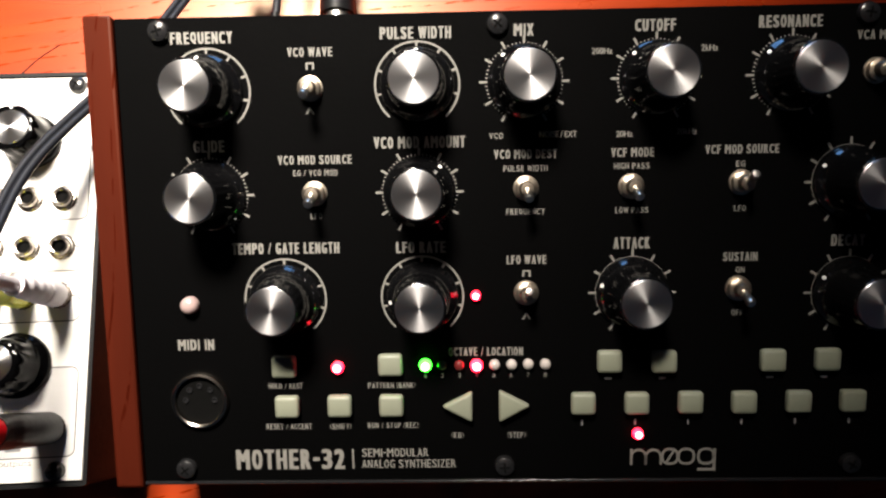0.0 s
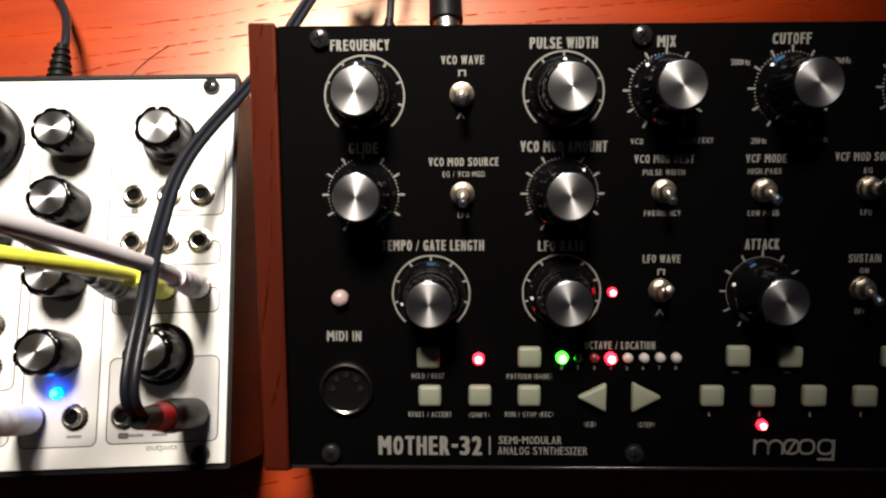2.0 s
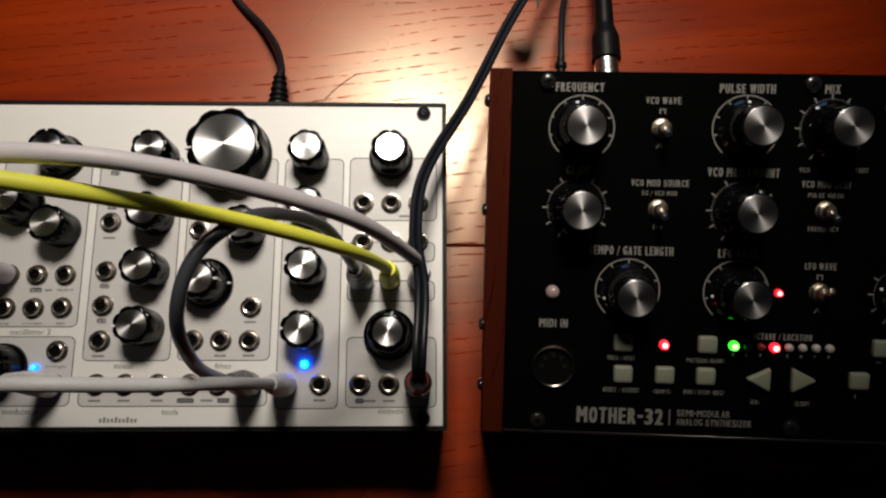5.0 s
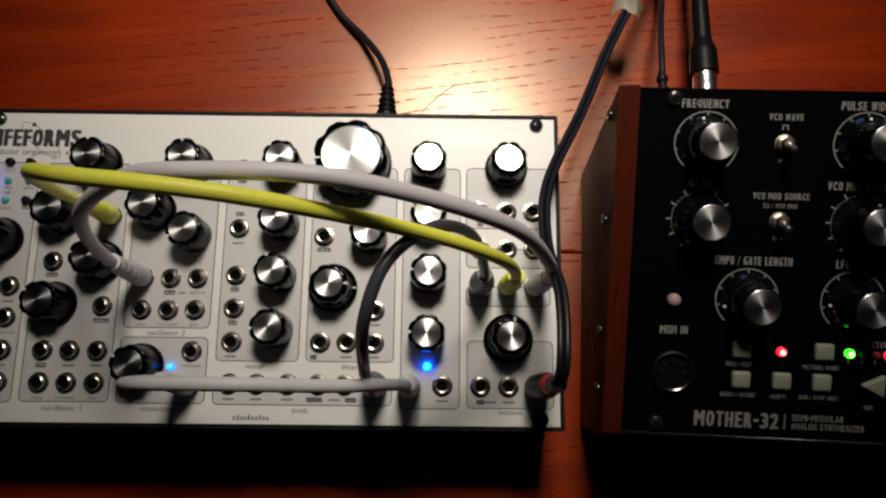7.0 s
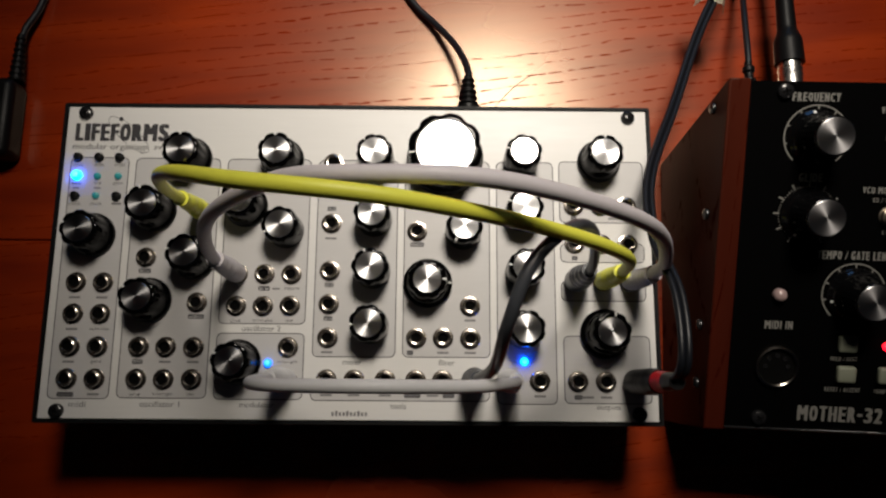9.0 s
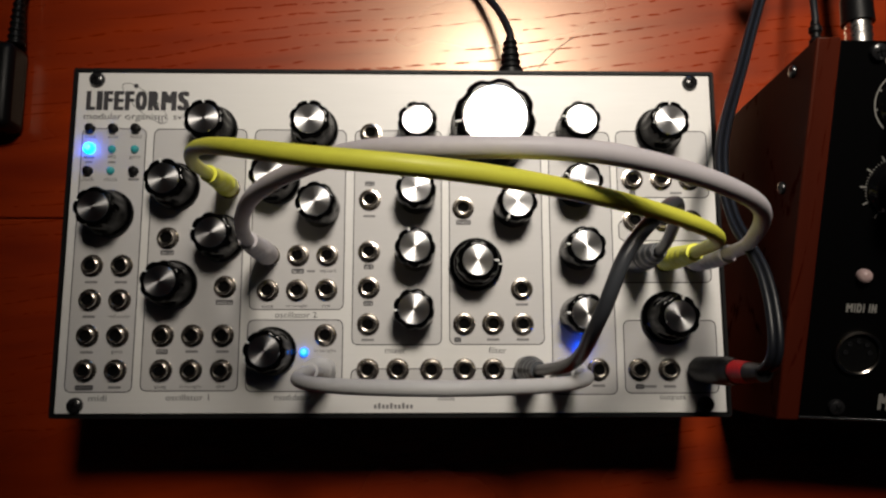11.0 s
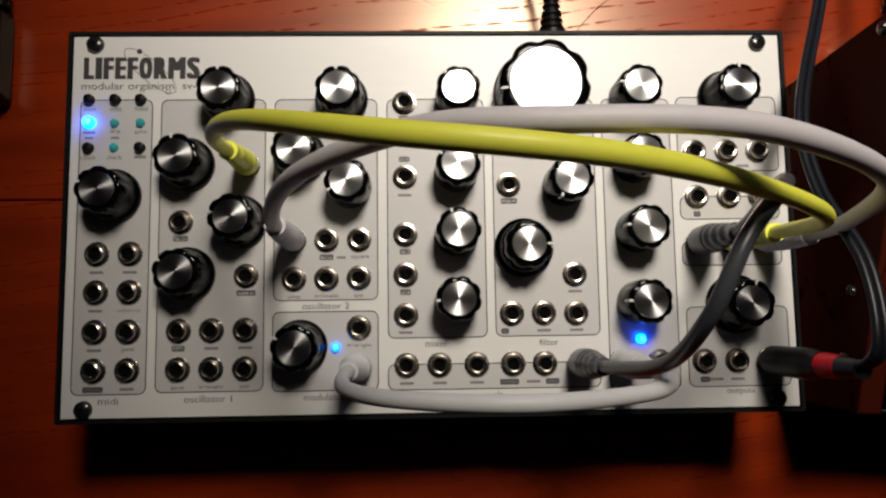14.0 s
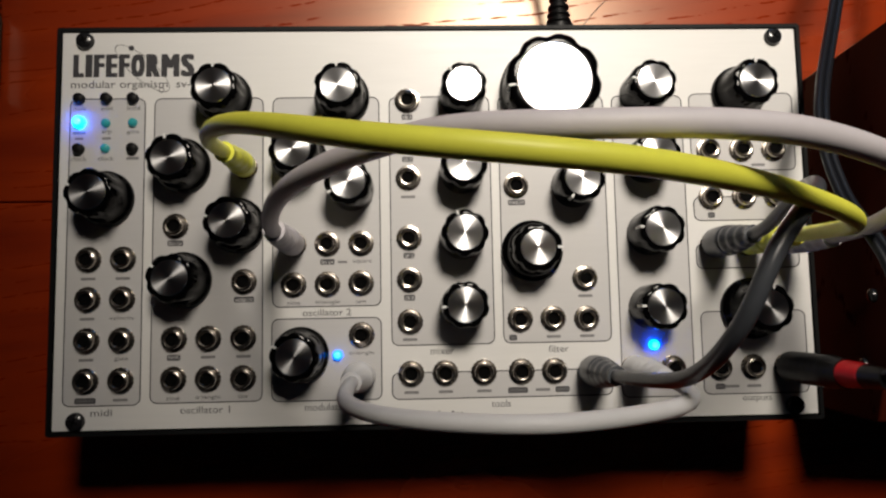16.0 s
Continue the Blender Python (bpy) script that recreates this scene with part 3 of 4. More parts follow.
for x, y in [(10.2, 47.6), (21.1, 47.6), (10.2, 34.9), (21.1, 34.9), (10.2, 22.0), (21.1, 22.0), (21.1, 9.4), (59.4, 22.2), (48.3, 22.2),
             (37.5, 9.6), (48.3, 9.6), (59.3, 9.6), (97.2, 51.6), (75.2, 38.8), (86.0, 38.8), (96.8, 38.8), (96.8, 22.4),
             (112.3, 72.6), (112.3, 26.4), (169.3, 39.4), (158.5, 26.5), (169.4, 26.5), (112.5, 9.7), (123.4, 9.7), (135.7, 9.7),
             (154.5, 9.7), (197.0, 9.7), (228.7, 81.8), (216.0, 9.4), (223.2, 9.4)]:
    if (x, y) in JACK_WORDS:
        lettering(JACK_WORDS[x, y], x, y, 0.95 * len(JACK_WORDS[x, y]) + 0.4, 1.0 if JACK_WORDS[x, y] == "saw" else 1.5, M_BOXINK, white, PZ + 0.05)
    else:
        bar(x, y, 4.6, 0.9, M_PALEINK, white, PZ)
bar(90.9, 51.7, 3.0, 0.8, M_PALEINK, white, PZ)
BOX_WORDS = {(37.5, 58.6): "fm cv", (86.0, 51.8): "fm cv", (112.3, 85.0): "ch 2", (112.3, 53.4): "ch 3", (112.3, 99.2): "ch 1", (112.3, 39.8): "ch 4", (37.5, 22.2): "sync", (59.4, 40.2): "width cv", (147.7, 70.3): "freq cv"}
for x, y, w in [(10.2, 9.3, 6.6), (37.5, 58.6, 5.0), (59.4, 40.2, 6.4), (37.5, 22.2, 4.2), (86.0, 51.8, 4.6), (112.3, 99.2, 3.6), (112.3, 85.0, 3.6),
                (112.3, 53.4, 3.6), (112.3, 39.8, 3.6), (147.7, 70.3, 5.6), (145.4, 26.4, 2.6), (146.5, 9.7, 6.4), (160.8, 9.7, 4.6),
                (212.1, 81.8, 2.4), (212.1, 65.2, 2.4), (212.1, 9.4, 3.2)]:
    bar(x, y, w, 1.9, M_BOXINK, white, PZ, "printed_box")
    if (x, y) in BOX_WORDS:
        lettering(BOX_WORDS[x, y], x, y - 0.05, w - 0.9, 1.3, M_ZONE, white, PZ + 0.09)
    else:
        bar(x, y, w - 1.4, 0.2, M_PALEINK, white, PZ + 0.03)
for row, y in ((("mode", "edit", "hold"), 103.1), (("", "arp", "gate"), 95.0), (("clock", "clock", ""), 86.5)):
    for word, x in zip(row, (6.2, 14.9, 23.4)):
        if word:
            lettering(word, x, y, 0.95 * len(word) + 0.3, 1.5, M_BOXINK, white, PZ + 0.05)
        else:
            bar(x, y, 4.0, 1.0, M_PALEINK, white, PZ)
for x in (6.2, 14.9):
    bar(x, 93.1, 2.8, 0.8, M_PALEINK, white, PZ)

# ---- black synthesizer with wooden ends ----
EX, EY, EN = Vector((0.99725, -0.03617, 0.06465)), Vector((0.01385, 0.94834, 0.31696)), Vector((-0.07277, -0.31519, 0.94623))
ORIGIN = Vector((0.27044, 0.00053, 0.06287))
BLACK_POSE = Matrix((EX, EY, EN)).transposed().to_4x4()
BLACK_POSE.translation = ORIGIN
TO_LOCAL = BLACK_POSE.inverted()
black = thing("desktop_synthesizer", BLACK_POSE, "black-panelled desktop synthesizer with reddish wooden end cheeks on the table", "synthesizer")


def wedge(x0, x1, y0, y1, top, floor_z, bevel=0.0):
    """Body under the sloping panel (mm in its own axes) that stands upright on the table."""
    bm = bmesh.new()
    up = [bm.verts.new(Vector((x, y, top)) * MM) for x, y in ((x0, y0), (x1, y0), (x1, y1), (x0, y1))]
    down = []
    for v in up:
        w = BLACK_POSE @ v.co
        down.append(bm.verts.new(TO_LOCAL @ Vector((w.x + 0.068 * (w.z - floor_z * MM), w.y, floor_z * MM))))
    bm.faces.new(up)
    bm.faces.new(down[::-1])
    for i in range(4):
        bm.faces.new((down[i], down[(i + 1) % 4], up[(i + 1) % 4], up[i]))
    if bevel:
        bmesh.ops.bevel(bm, geom=bm.edges[:], offset=bevel * MM, segments=2, affect="EDGES", profile=0.5)
    return bm


part("case", wedge(-4.9, 304.9, -1.6, 127.4, -2.2, 1.5), M_BLACKCASE, black, "black painted metal case", smooth=False)
for x0, x1 in ((-12.9, -5.0), (305.0, 312.9)):
    part("end_cheek", wedge(x0, x1, -2.6, 128.2, 1.2, 0.0, 0.8), M_ENDWOOD, black, "reddish mahogany end cheek")
part("faceplate", rbox(-4.8, 304.8, -1.2, 127.2, -2, 0, 0.3, 1), M_BLACKPANEL, black, "black powder-coated faceplate")
part("front_lip", rbox(-4.8, 304.8, -2.2, -1.25, -3, 0.3, 0.2, 1), M_STEEL, black)
for x, y, a in ((7.2, 123.6, 15), (96.6, 123.7, 50), (192.2, 124.6, 80), (7.5, 2.7, 35), (97.8, 3.0, 5), (193.7, 3.2, 60)):
    screw(black, x, y, 0, a)
# screws on the outer face of the wooden cheek
for yy, zz in ((118, -14), (78, -13), (35, -11), (12, -10)):
    s = put("screw", SCREW, black, Matrix.Translation(Vector((-12.9, yy, zz)) * MM) @ pose(0, 0, 0, 0, -90, 0) @ Matrix.Scale(0.8, 4), "black cross-head screw")
    put("cross_slot", SLOT, s)

# knobs of the black synthesizer
ribs = lambda r, z, a: r if z < 6.2 or z > 15.9 else r * (1 - 0.03 * (0.5 + 0.5 * math.cos(24 * a)))
BK_BODY = mesh_of("knob", lathe([(9.8, 0.4), (9.8, 1.0), (9.4, 1.35), (8.7, 2.1), (8.0, 3.0), (7.5, 4.1), (7.25, 5.4), (7.15, 6.3), (6.95, 15.6), (6.7, 16.2), (6.3, 16.3), (6.25, 15.9), (0, 15.9)], 96, ribs), M_KNOBSATIN, True, 60)
BK_CAP = mesh_of("cap", lathe([(6.2, 15.9), (6.2, 16.35), (6.0, 16.5), (3, 16.52), (0, 16.52)], 48), M_SPUN_SOFT, True, 25)
BK_DOT = mesh_of("pointer", lathe([(0.55, 0), (0.55, 0.15), (0, 0.2)], 12), M_POINTER)


def black_knob(x, y, turn):
    k = put("knob", BK_BODY, black, pose(x * MM, y * MM, 0, 0, 0, turn), "black ribbed knob with a flared skirt")
    put("cap", BK_CAP, k, label="spun aluminium cap")
    put("pointer", BK_DOT, k, pose(0, 8.75 * MM, 2.0 * MM, -40))


KNOBS_BLACK = {"frequency": (18.9, 107.8, 10), "width": (75.3, 108.6, 0), "mix": (103.6, 108.9, 40), "cutoff": (138.2, 109.2, 45),
               "resonance": (173.4, 109.4, 50), "glide": (18.6, 80.1, 150), "amount": (75.4, 80.2, -40), "tempo": (37.8, 51.2, 108),
               "rate": (75.6, 51.5, 98), "attack": (132.8, 52.0, 75), "decay": (191.0, 51.3, 60), "env": (189.8, 81.2, 60)}
for x, y, a in KNOBS_BLACK.values():
    black_knob(x, y, a)


def arc_ring(x, y, r, w, a0, a1, ticks, inner, outer):
    """White dial ring from angle a0 to a1 (degrees, clockwise from the top) with radial ticks."""
    bm = bmesh.new()
    n = 48
    def at(rr, a):
        return (rr * math.sin(radians(a)) * MM, rr * math.cos(radians(a)) * MM)
    if w:
        rows = []
        for i in range(n + 1):
            a = a0 + (a1 - a0) * i / n
            rows.append([bm.verts.new((*at(r + s, a), 0.00008)) for s in (-w / 2, w / 2)])
        for p, q in zip(rows, rows[1:]):
            bm.faces.new((p[0], p[1], q[1], q[0]))
    for k in range(ticks):
        a = a0 + (a1 - a0) * (k + (1 if w else 0)) / (ticks + (1 if w else -1))
        major = w or ticks < 20 or k % 5 == 0
        lo, hi = inner, outer if major else inner + (outer - inner) * 0.35
        t = 0.3 if major else 0.17
        c, s = math.cos(radians(a)), math.sin(radians(a))
        vs = []
        for rr, tt in ((lo, -t), (lo, t), (hi, t), (hi, -t)):
            px, py = at(rr, a)
            vs.append(bm.verts.new((px + c * tt * MM, py - s * tt * MM, 0.00008)))
        bm.faces.new(vs)
    part("dial_ring" if w else "dial_scale", bm, M_PRINT, black, m=pose(x * MM, y * MM, 0), smooth=False)


for key in ("frequency", "width", "tempo", "rate"):
    x, y, _ = KNOBS_BLACK[key]
    arc_ring(x + (0.5 if key == "frequency" else 0.0), y, 11.2, 0.5, -138, 138, 7, 9.7, 11.2)
for key in ("mix", "glide", "amount", "cutoff", "resonance"):
    x, y, _ = KNOBS_BLACK[key]
    arc_ring(x, y, 0, 0, -150, 150, 51, 9.4, 11.9)
for key in ("attack", "decay", "env"):
    x, y, _ = KNOBS_BLACK[key]
    arc_ring(x, y, 0, 0, -150, 150, 11, 9.9, 11.9)
    arc_ring(x, y, 9.95, 0.13, -150, 150, 0, 9.8, 9.9)

# toggle switches
SW_NUT = mesh_of("toggle_switch", lathe([(3.4, 0), (3.4, 0.6), (3.0, 0.7), (3.0, 2.4), (2.5, 2.7), (2.1, 2.8), (2.0, 4.8), (1.7, 5.3), (1.0, 5.4), (0, 5.4)], 6 * 5,
                                         lambda r, z, a: r * (1.06 - 0.10 * abs(math.cos(3 * a))) if 0.75 < z < 2.8 else r), M_SWITCH, True, 30)
SW_LEVER = mesh_of("lever", lathe([(0.8, 0), (0.9, 2), (1.25, 4.6), (1.3, 5.4), (0.95, 6.1), (0, 6.3)], 16), M_BRIGHT)
for x, y, tilt in ((46.8, 108.1, 14), (47.0, 80.2, 14), (104.0, 80.8, 14), (132.1, 80.9, 14), (161.3, 81.5, -14), (104.0, 52.3, -12), (161.2, 52.9, 14), (195.1, 110.0, -14)):
    s = put("toggle_switch", SW_NUT, black, pose(x * MM, y * MM, 0), "nickel-plated toggle switch")
    put("lever", SW_LEVER, s, pose(0, 0, 4.6 * MM, tilt * 1.7))

# keys
KEY = mesh_of("key_button", rbox(-3.35, 3.35, -3.1, 3.1, 0, 2.9, 1.0, 3), M_KEY)
for x, y in ((36.9, 32.6), (66.4, 32.8), (37.3, 21.1), (52.0, 21.2), (66.4, 21.2), (119.5, 21.3), (134.2, 21.3), (148.9, 21.4), (163.5, 21.3),
             (178.3, 21.4), (193.0, 21.5), (126.6, 33.2), (141.5, 33.0), (170.9, 33.1), (185.6, 33.2)):
    put("key_button", KEY, black, pose(x * MM, y * MM, 0.05 * MM))
for pts in ([(88.9, 25.1), (80.4, 20.8), (88.9, 16.2)], [(96.3, 25.4), (96.3, 16.2), (105.0, 20.9)]):
    bm = slab(pts, 0, 2.8)
    bmesh.ops.bevel(bm, geom=bm.edges[:], offset=0.8 * MM, segments=3, affect="EDGES", profile=0.5)
    part("arrow_key", bm, M_KEY, black, "pale arrow-shaped silicone key")

# lamps
for x, y, mat, r, lab in ((51.6, 31.9, M_REDLIT, 1.7, "lit red lamp"), (76.0, 32.3, M_GREENLIT, 1.75, "lit green lamp"), (80.7, 32.2, M_LED_GREEN_OFF, 1.4, "unlit green lamp"),
                          (85.4, 32.2, M_LED_RED_OFF, 1.5, "unlit red lamp"), (90.2, 32.1, M_REDLIT, 1.75, "lit red lamp"),
                          (95.2, 32.2, M_LED_OFF, 1.5, "unlit clear lamp"), (99.9, 32.2, M_LED_OFF, 1.5, "unlit clear lamp"),
                          (104.5, 32.3, M_LED_OFF, 1.5, "unlit clear lamp"), (109.2, 32.3, M_LED_OFF, 1.5, "unlit clear lamp"),
                          (90.2, 51.7, M_REDSOFT, 1.4, "glowing red lamp"), (134.9, 12.1, M_REDLIT, 1.5, "lit red lamp")):
    led = put("led", led_mesh(r, mat), black, pose(x * MM, y * MM, 0), lab)
    if mat in (M_REDLIT, M_REDSOFT, M_GREENLIT):
        put("emitter", core_mesh(r, CORE_GREEN if mat == M_GREENLIT else CORE_RED), led)
put("lens", led_mesh(2.5, M_LED_PINK, "lens"), black, pose(11.3 * MM, 50.0 * MM, 0), "pinkish clear lens")

# round five-pin socket
din = part("din_socket", lathe([(8.2, 0), (8.2, 0.8), (7.8, 1.5), (7.2, 1.7), (6.8, 1.4), (6.75, 0.1)], 48), M_NICKEL, black, "nickel-rimmed round five-pin socket", m=pose(12.5 * MM, 22.8 * MM, 0))
part("socket_face", lathe([(6.8, 0.15), (3, 0.2), (0, 0.2)], 36), M_HOLE, din)
for k in range(5):
    a = radians(-90 + (k - 2) * 45)
    part("contact", lathe([(0.85, 0.2), (0.85, 0.6), (0.55, 0.65), (0.4, 0.3), (0, 0.3)], 12), M_STEEL, din, m=pose(4.1 * MM * math.cos(a), -4.1 * MM * math.sin(a), 0))

# printing on the black panel
big = (("FREQUENCY", 18.3, 121.8, 16.7), ("PULSE WIDTH", 75.1, 122.0, 18.8), ("MIX", 103.5, 122.2, 5.2), ("CUTOFF", 137.8, 122.7, 10.6),
       ("RESONANCE", 172.7, 123.0, 16.4), ("GLIDE", 18.8, 93.3, 8.4), ("VCO MOD AMOUNT", 75.6, 93.5, 24.5), ("TEMPO / GATE LENGTH", 38.4, 65.4, 29.5),
       ("LFO RATE", 75.4, 65.2, 13.5), ("ATTACK", 132.5, 65.6, 9.8), ("DECAY", 190.3, 65.6, 9.0), ("MIDI IN", 12.1, 38.6, 10.2))
for word, x, y, w in big:
    capitals(word, x, y, w, 3.1, M_PRINT, black, 0.08, 0.19, 0.2, 0.06)
mid = (("VCO WAVE", 47.0, 117.6, 12.0), ("VCO MOD SOURCE", 47.3, 89.3, 20.0), ("VCO MOD DEST", 103.9, 89.9, 16.8), ("VCF MODE", 132.4, 89.9, 11.4),
       ("VCF MOD SOURCE", 161.3, 90.3, 19.4), ("LFO WAVE", 104.1, 61.4, 10.8), ("SUSTAIN", 161.7, 61.5, 9.2), ("OCTAVE / LOCATION", 92.8, 35.9, 20.5),
       ("VCA MODE", 196.0, 119.2, 12.0))
for word, x, y, w in mid:
    capitals(word, x, y, w, 2.4, M_PRINT, black, 0.08, 0.13, 0.22, 0.04)
small = (("EG / VCO MOD", 47.3, 85.8, 12.0), ("LFO", 47.2, 74.1, 3.2), ("PULSE WIDTH", 103.9, 86.1, 11.8), ("FREQUENCY", 103.9, 74.5, 10.4), ("HIGH PASS", 132.2, 86.3, 9.4),
         ("LOW PASS", 132.4, 74.5, 8.8), ("EG", 161.0, 86.4, 2.4), ("LFO", 161.2, 74.6, 3.2), ("ON", 161.8, 57.9, 2.4), ("OFF", 161.4, 46.1, 3.2),
         ("HOLD / REST", 36.7, 26.6, 9.6), ("RESET / ACCENT", 37.2, 14.8, 12.8), ("(SHIFT)", 51.8, 14.7, 6.0), ("PATTERN (BANK)", 66.5, 26.5, 13.2),
         ("RUN / STOP (REC)", 66.6, 14.9, 14.2), ("(KB)", 84.7, 11.9, 3.4), ("(STEP)", 101.2, 11.8, 5.0), ("VCO", 96.1, 94.8, 3.6))
for word, x, y, w in small:
    capitals(word, x, y, w, 1.6, M_PRINT, black, 0.08, 0.05, 0.26)
for word, x, y, w in (("20Hz", 130.1, 94.8, 4.4), ("2kHz", 152.0, 116.7, 4.4), ("200Hz", 124.0, 116.4, 5.4), ("20kHz", 146.6, 95.2, 5.4), ("NOISE / EXT", 112.6, 95.0, 10.0)):
    lettering(word, x, y, w, 1.6, M_PRINT, black, 0.08, 0.0, "lettering", 0.05)
for k in range(8):
    lettering(str(k + 1), 76.0 + 4.75 * k, 29.2, 0.75, 1.3, M_PRINT, black, 0.08, 0.01)
capitals("MOTHER-32", 37.2, 5.1, 31.0, 5.9, M_PRINT, black, 0.08, 0.34, 0.2, 0.1)
bar(55.0, 5.1, 0.45, 5.8, M_PRINT, black, 0)
capitals("SEMI-MODULAR", 67.0, 6.9, 18.8, 2.4, M_PRINT, black, 0.08, 0.06)
capitals("ANALOG SYNTHESIZER", 70.8, 3.6, 26.6, 2.4, M_PRINT, black, 0.08, 0.06)
# wave marks beside the switches
for x, y, kind in ((46.9, 114.0, 0), (46.5, 102.3, 1), (104.1, 57.6, 0), (104.1, 45.8, 1)):
    if kind == 0:
        outline = [(-1.1, -0.9), (-0.6, -0.9), (-0.6, 0.5), (0.6, 0.5), (0.6, -0.9), (1.1, -0.9), (1.1, 0.9), (-1.1, 0.9)]
    else:
        outline = [(-1.2, -0.9), (-0.7, -0.9), (0, 0.3), (0.7, -0.9), (1.2, -0.9), (0.2, 0.9), (-0.2, 0.9)]
    part("wave_mark", slab(outline, 0, 0.08), M_PRINT, black, m=pose(x * MM, y * MM, 0), smooth=False)
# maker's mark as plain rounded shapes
def mark_ring(x, y, w, h, t):
    part("mark_shape", band(rrect(w, h, min(w, h) * 0.42, 4), rrect(w - 2 * t, h - 2 * t, max(0.2, min(w, h) * 0.42 - t), 4), 0, 0.08), M_PRINT, black, m=pose(x * MM, y * MM, 0), smooth=False)
def mark_arch(x0, x1, y0, y1, t):
    mid, r = (x0 + x1) / 2, (x1 - x0) / 2
    turn = [radians(180 - 20 * i) for i in range(10)]
    outline = [(x0, y0)] + [(mid + r * math.cos(a), y1 - r + r * math.sin(a)) for a in turn] + [(x1, y0), (x1 - t, y0)]
    outline += [(mid + (r - t) * math.cos(a), y1 - r + (r - t) * math.sin(a)) for a in turn[::-1]] + [(x0 + t, y0)]
    part("mark_shape", slab(outline, 0, 0.08), M_PRINT, black, smooth=False)
mark_arch(133.0, 137.7, 2.8, 7.5, 0.65)
mark_arch(137.05, 141.9, 2.8, 7.5, 0.65)
part("mark_shape", slab([(133.0, 7.5), (133.65, 7.5), (133.65, 2.8), (133.0, 2.8)], 0, 0.084), M_PRINT, black, smooth=False)
for x in (144.1, 148.6, 154.1):
    mark_ring(x, 5.2, 4.9, 4.9, 0.65)
part("mark_shape", slab([(142.9, 3.6), (143.4, 3.3), (145.4, 6.8), (144.9, 7.1)], 0, 0.088), M_PRINT, black, smooth=False)
part("mark_shape", slab([(156.0, 7.4), (156.8, 7.4), (156.8, 1.0), (151.8, 1.0), (151.8, 1.75), (156.0, 1.75)], 0, 0.08), M_PRINT, black, smooth=False)
for k in range(6):
    bar(119.5 + 14.7 * k, 15.3, 0.5, 1.6, M_PALEINK, black, 0)
for x in (126.6, 141.5, 170.9, 185.6):
    bar(x, 27.9, 2.0, 0.6, M_PALEINK, black, 0)


# ---- patch cables ----
def boot_profile(u, r0, r1):
    """Ribbed moulded boot that narrows towards the cable."""
    base = r0 + (r1 - r0) * max(0, (u - 0.35) / 0.65) ** 1.2
    if u > 0.4:
        base -= 0.32 * (0.5 + 0.5 * math.cos((u - 0.4) * 36))
    return base


def patch_cable(name, points, radius, material, boot_mat, label, r0=4.0, boot_len=25):
    base = Vector(points[0]) * MM
    ob = thing(name, Matrix.Translation(base), label, "cable", "patch cables")
    path = spline(points, 12)
    back = Matrix.Translation(-base)
    bm = sweep(path, radius, 16)
    part("jacket", bm, material, ob, m=back)
    for end in (path, path[::-1]):
        run, acc = [end[0]], 0.0
        for a, b in zip(end, end[1:]):
            acc += (b - a).length
            run.append(b)
            if acc > boot_len * MM:
                break
        fine = []
        for a, b in zip(run, run[1:]):
            fine += [a.lerp(b, k / 5) for k in range(5)]
        fine.append(run[-1])
        pl = part("plug_boot", sweep(fine, lambda u: boot_profile(u, r0, radius + 0.95), 18), boot_mat, ob, "moulded ribbed plug boot", m=back)
        tip = [end[0] - Vector((0, 0, 0.0005)), end[0] + Vector((0, 0, 0.002))]
        part("plug_collar", sweep(tip, r0 * 0.8, 16), M_NICKEL, pl, m=Matrix())
    return ob


patch_cable("patch_cable", [(59.6, 83.2, 56.5), (60.9, 82.0, 72), (62.4, 79.6, 104), (80.3, 71, 151.5), (111, 58.4, 189.5), (149, 54.0, 190.5), (188.7, 54.2, 156.8),
                            (212.8, 52.6, 130), (223.2, 54.8, 87), (223.1, 55.6, 56.5)], 2.05, M_YELLOW, M_YELLOW, "bright yellow patch cable arching between jacks of the white synthesizer")
patch_cable("patch_cable", [(75.2, 57.6, 56.5), (75.8, 59.2, 93), (89.6, 61.5, 139), (113.8, 63.2, 170.5), (137, 60.8, 186.5), (173, 60.0, 184.0), (213.0, 57.6, 153),
                            (231.4, 55.3, 110), (235.4, 54.6, 80), (234.0, 55.6, 56.5)], 2.25, M_GREY, M_GREY, "pale lavender-grey patch cable arching high over the white synthesizer")
patch_cable("patch_cable", [(212.1, 55.6, 56.5), (211.6, 56, 88), (205.8, 61.5, 119.8), (193.7, 57.4, 149.0), (181.1, 45.6, 158.0), (175.0, 30.1, 152.6), (173.2, 19.5, 130),
                            (170.9, 16.4, 92), (170.5, 15.6, 56.5)], 1.85, M_DARKGREY, M_DARKGREY, "dark grey patch cable looping over the white synthesizer", r0=4.9)
patch_cable("patch_cable", [(96.8, 15.5, 56.5), (96.3, 16.0, 84), (98.7, 14.3, 118), (112, 13.6, 140), (138.1, 13.5, 151), (164.0, 13.5, 138), (177.0, 14.3, 122),
                            (183.6, 15.0, 92), (184.0, 15.6, 56.5)], 1.95, M_WHITECAB, M_WHITECAB, "white patch cable bridging the lower jacks of the white synthesizer", r0=4.6)

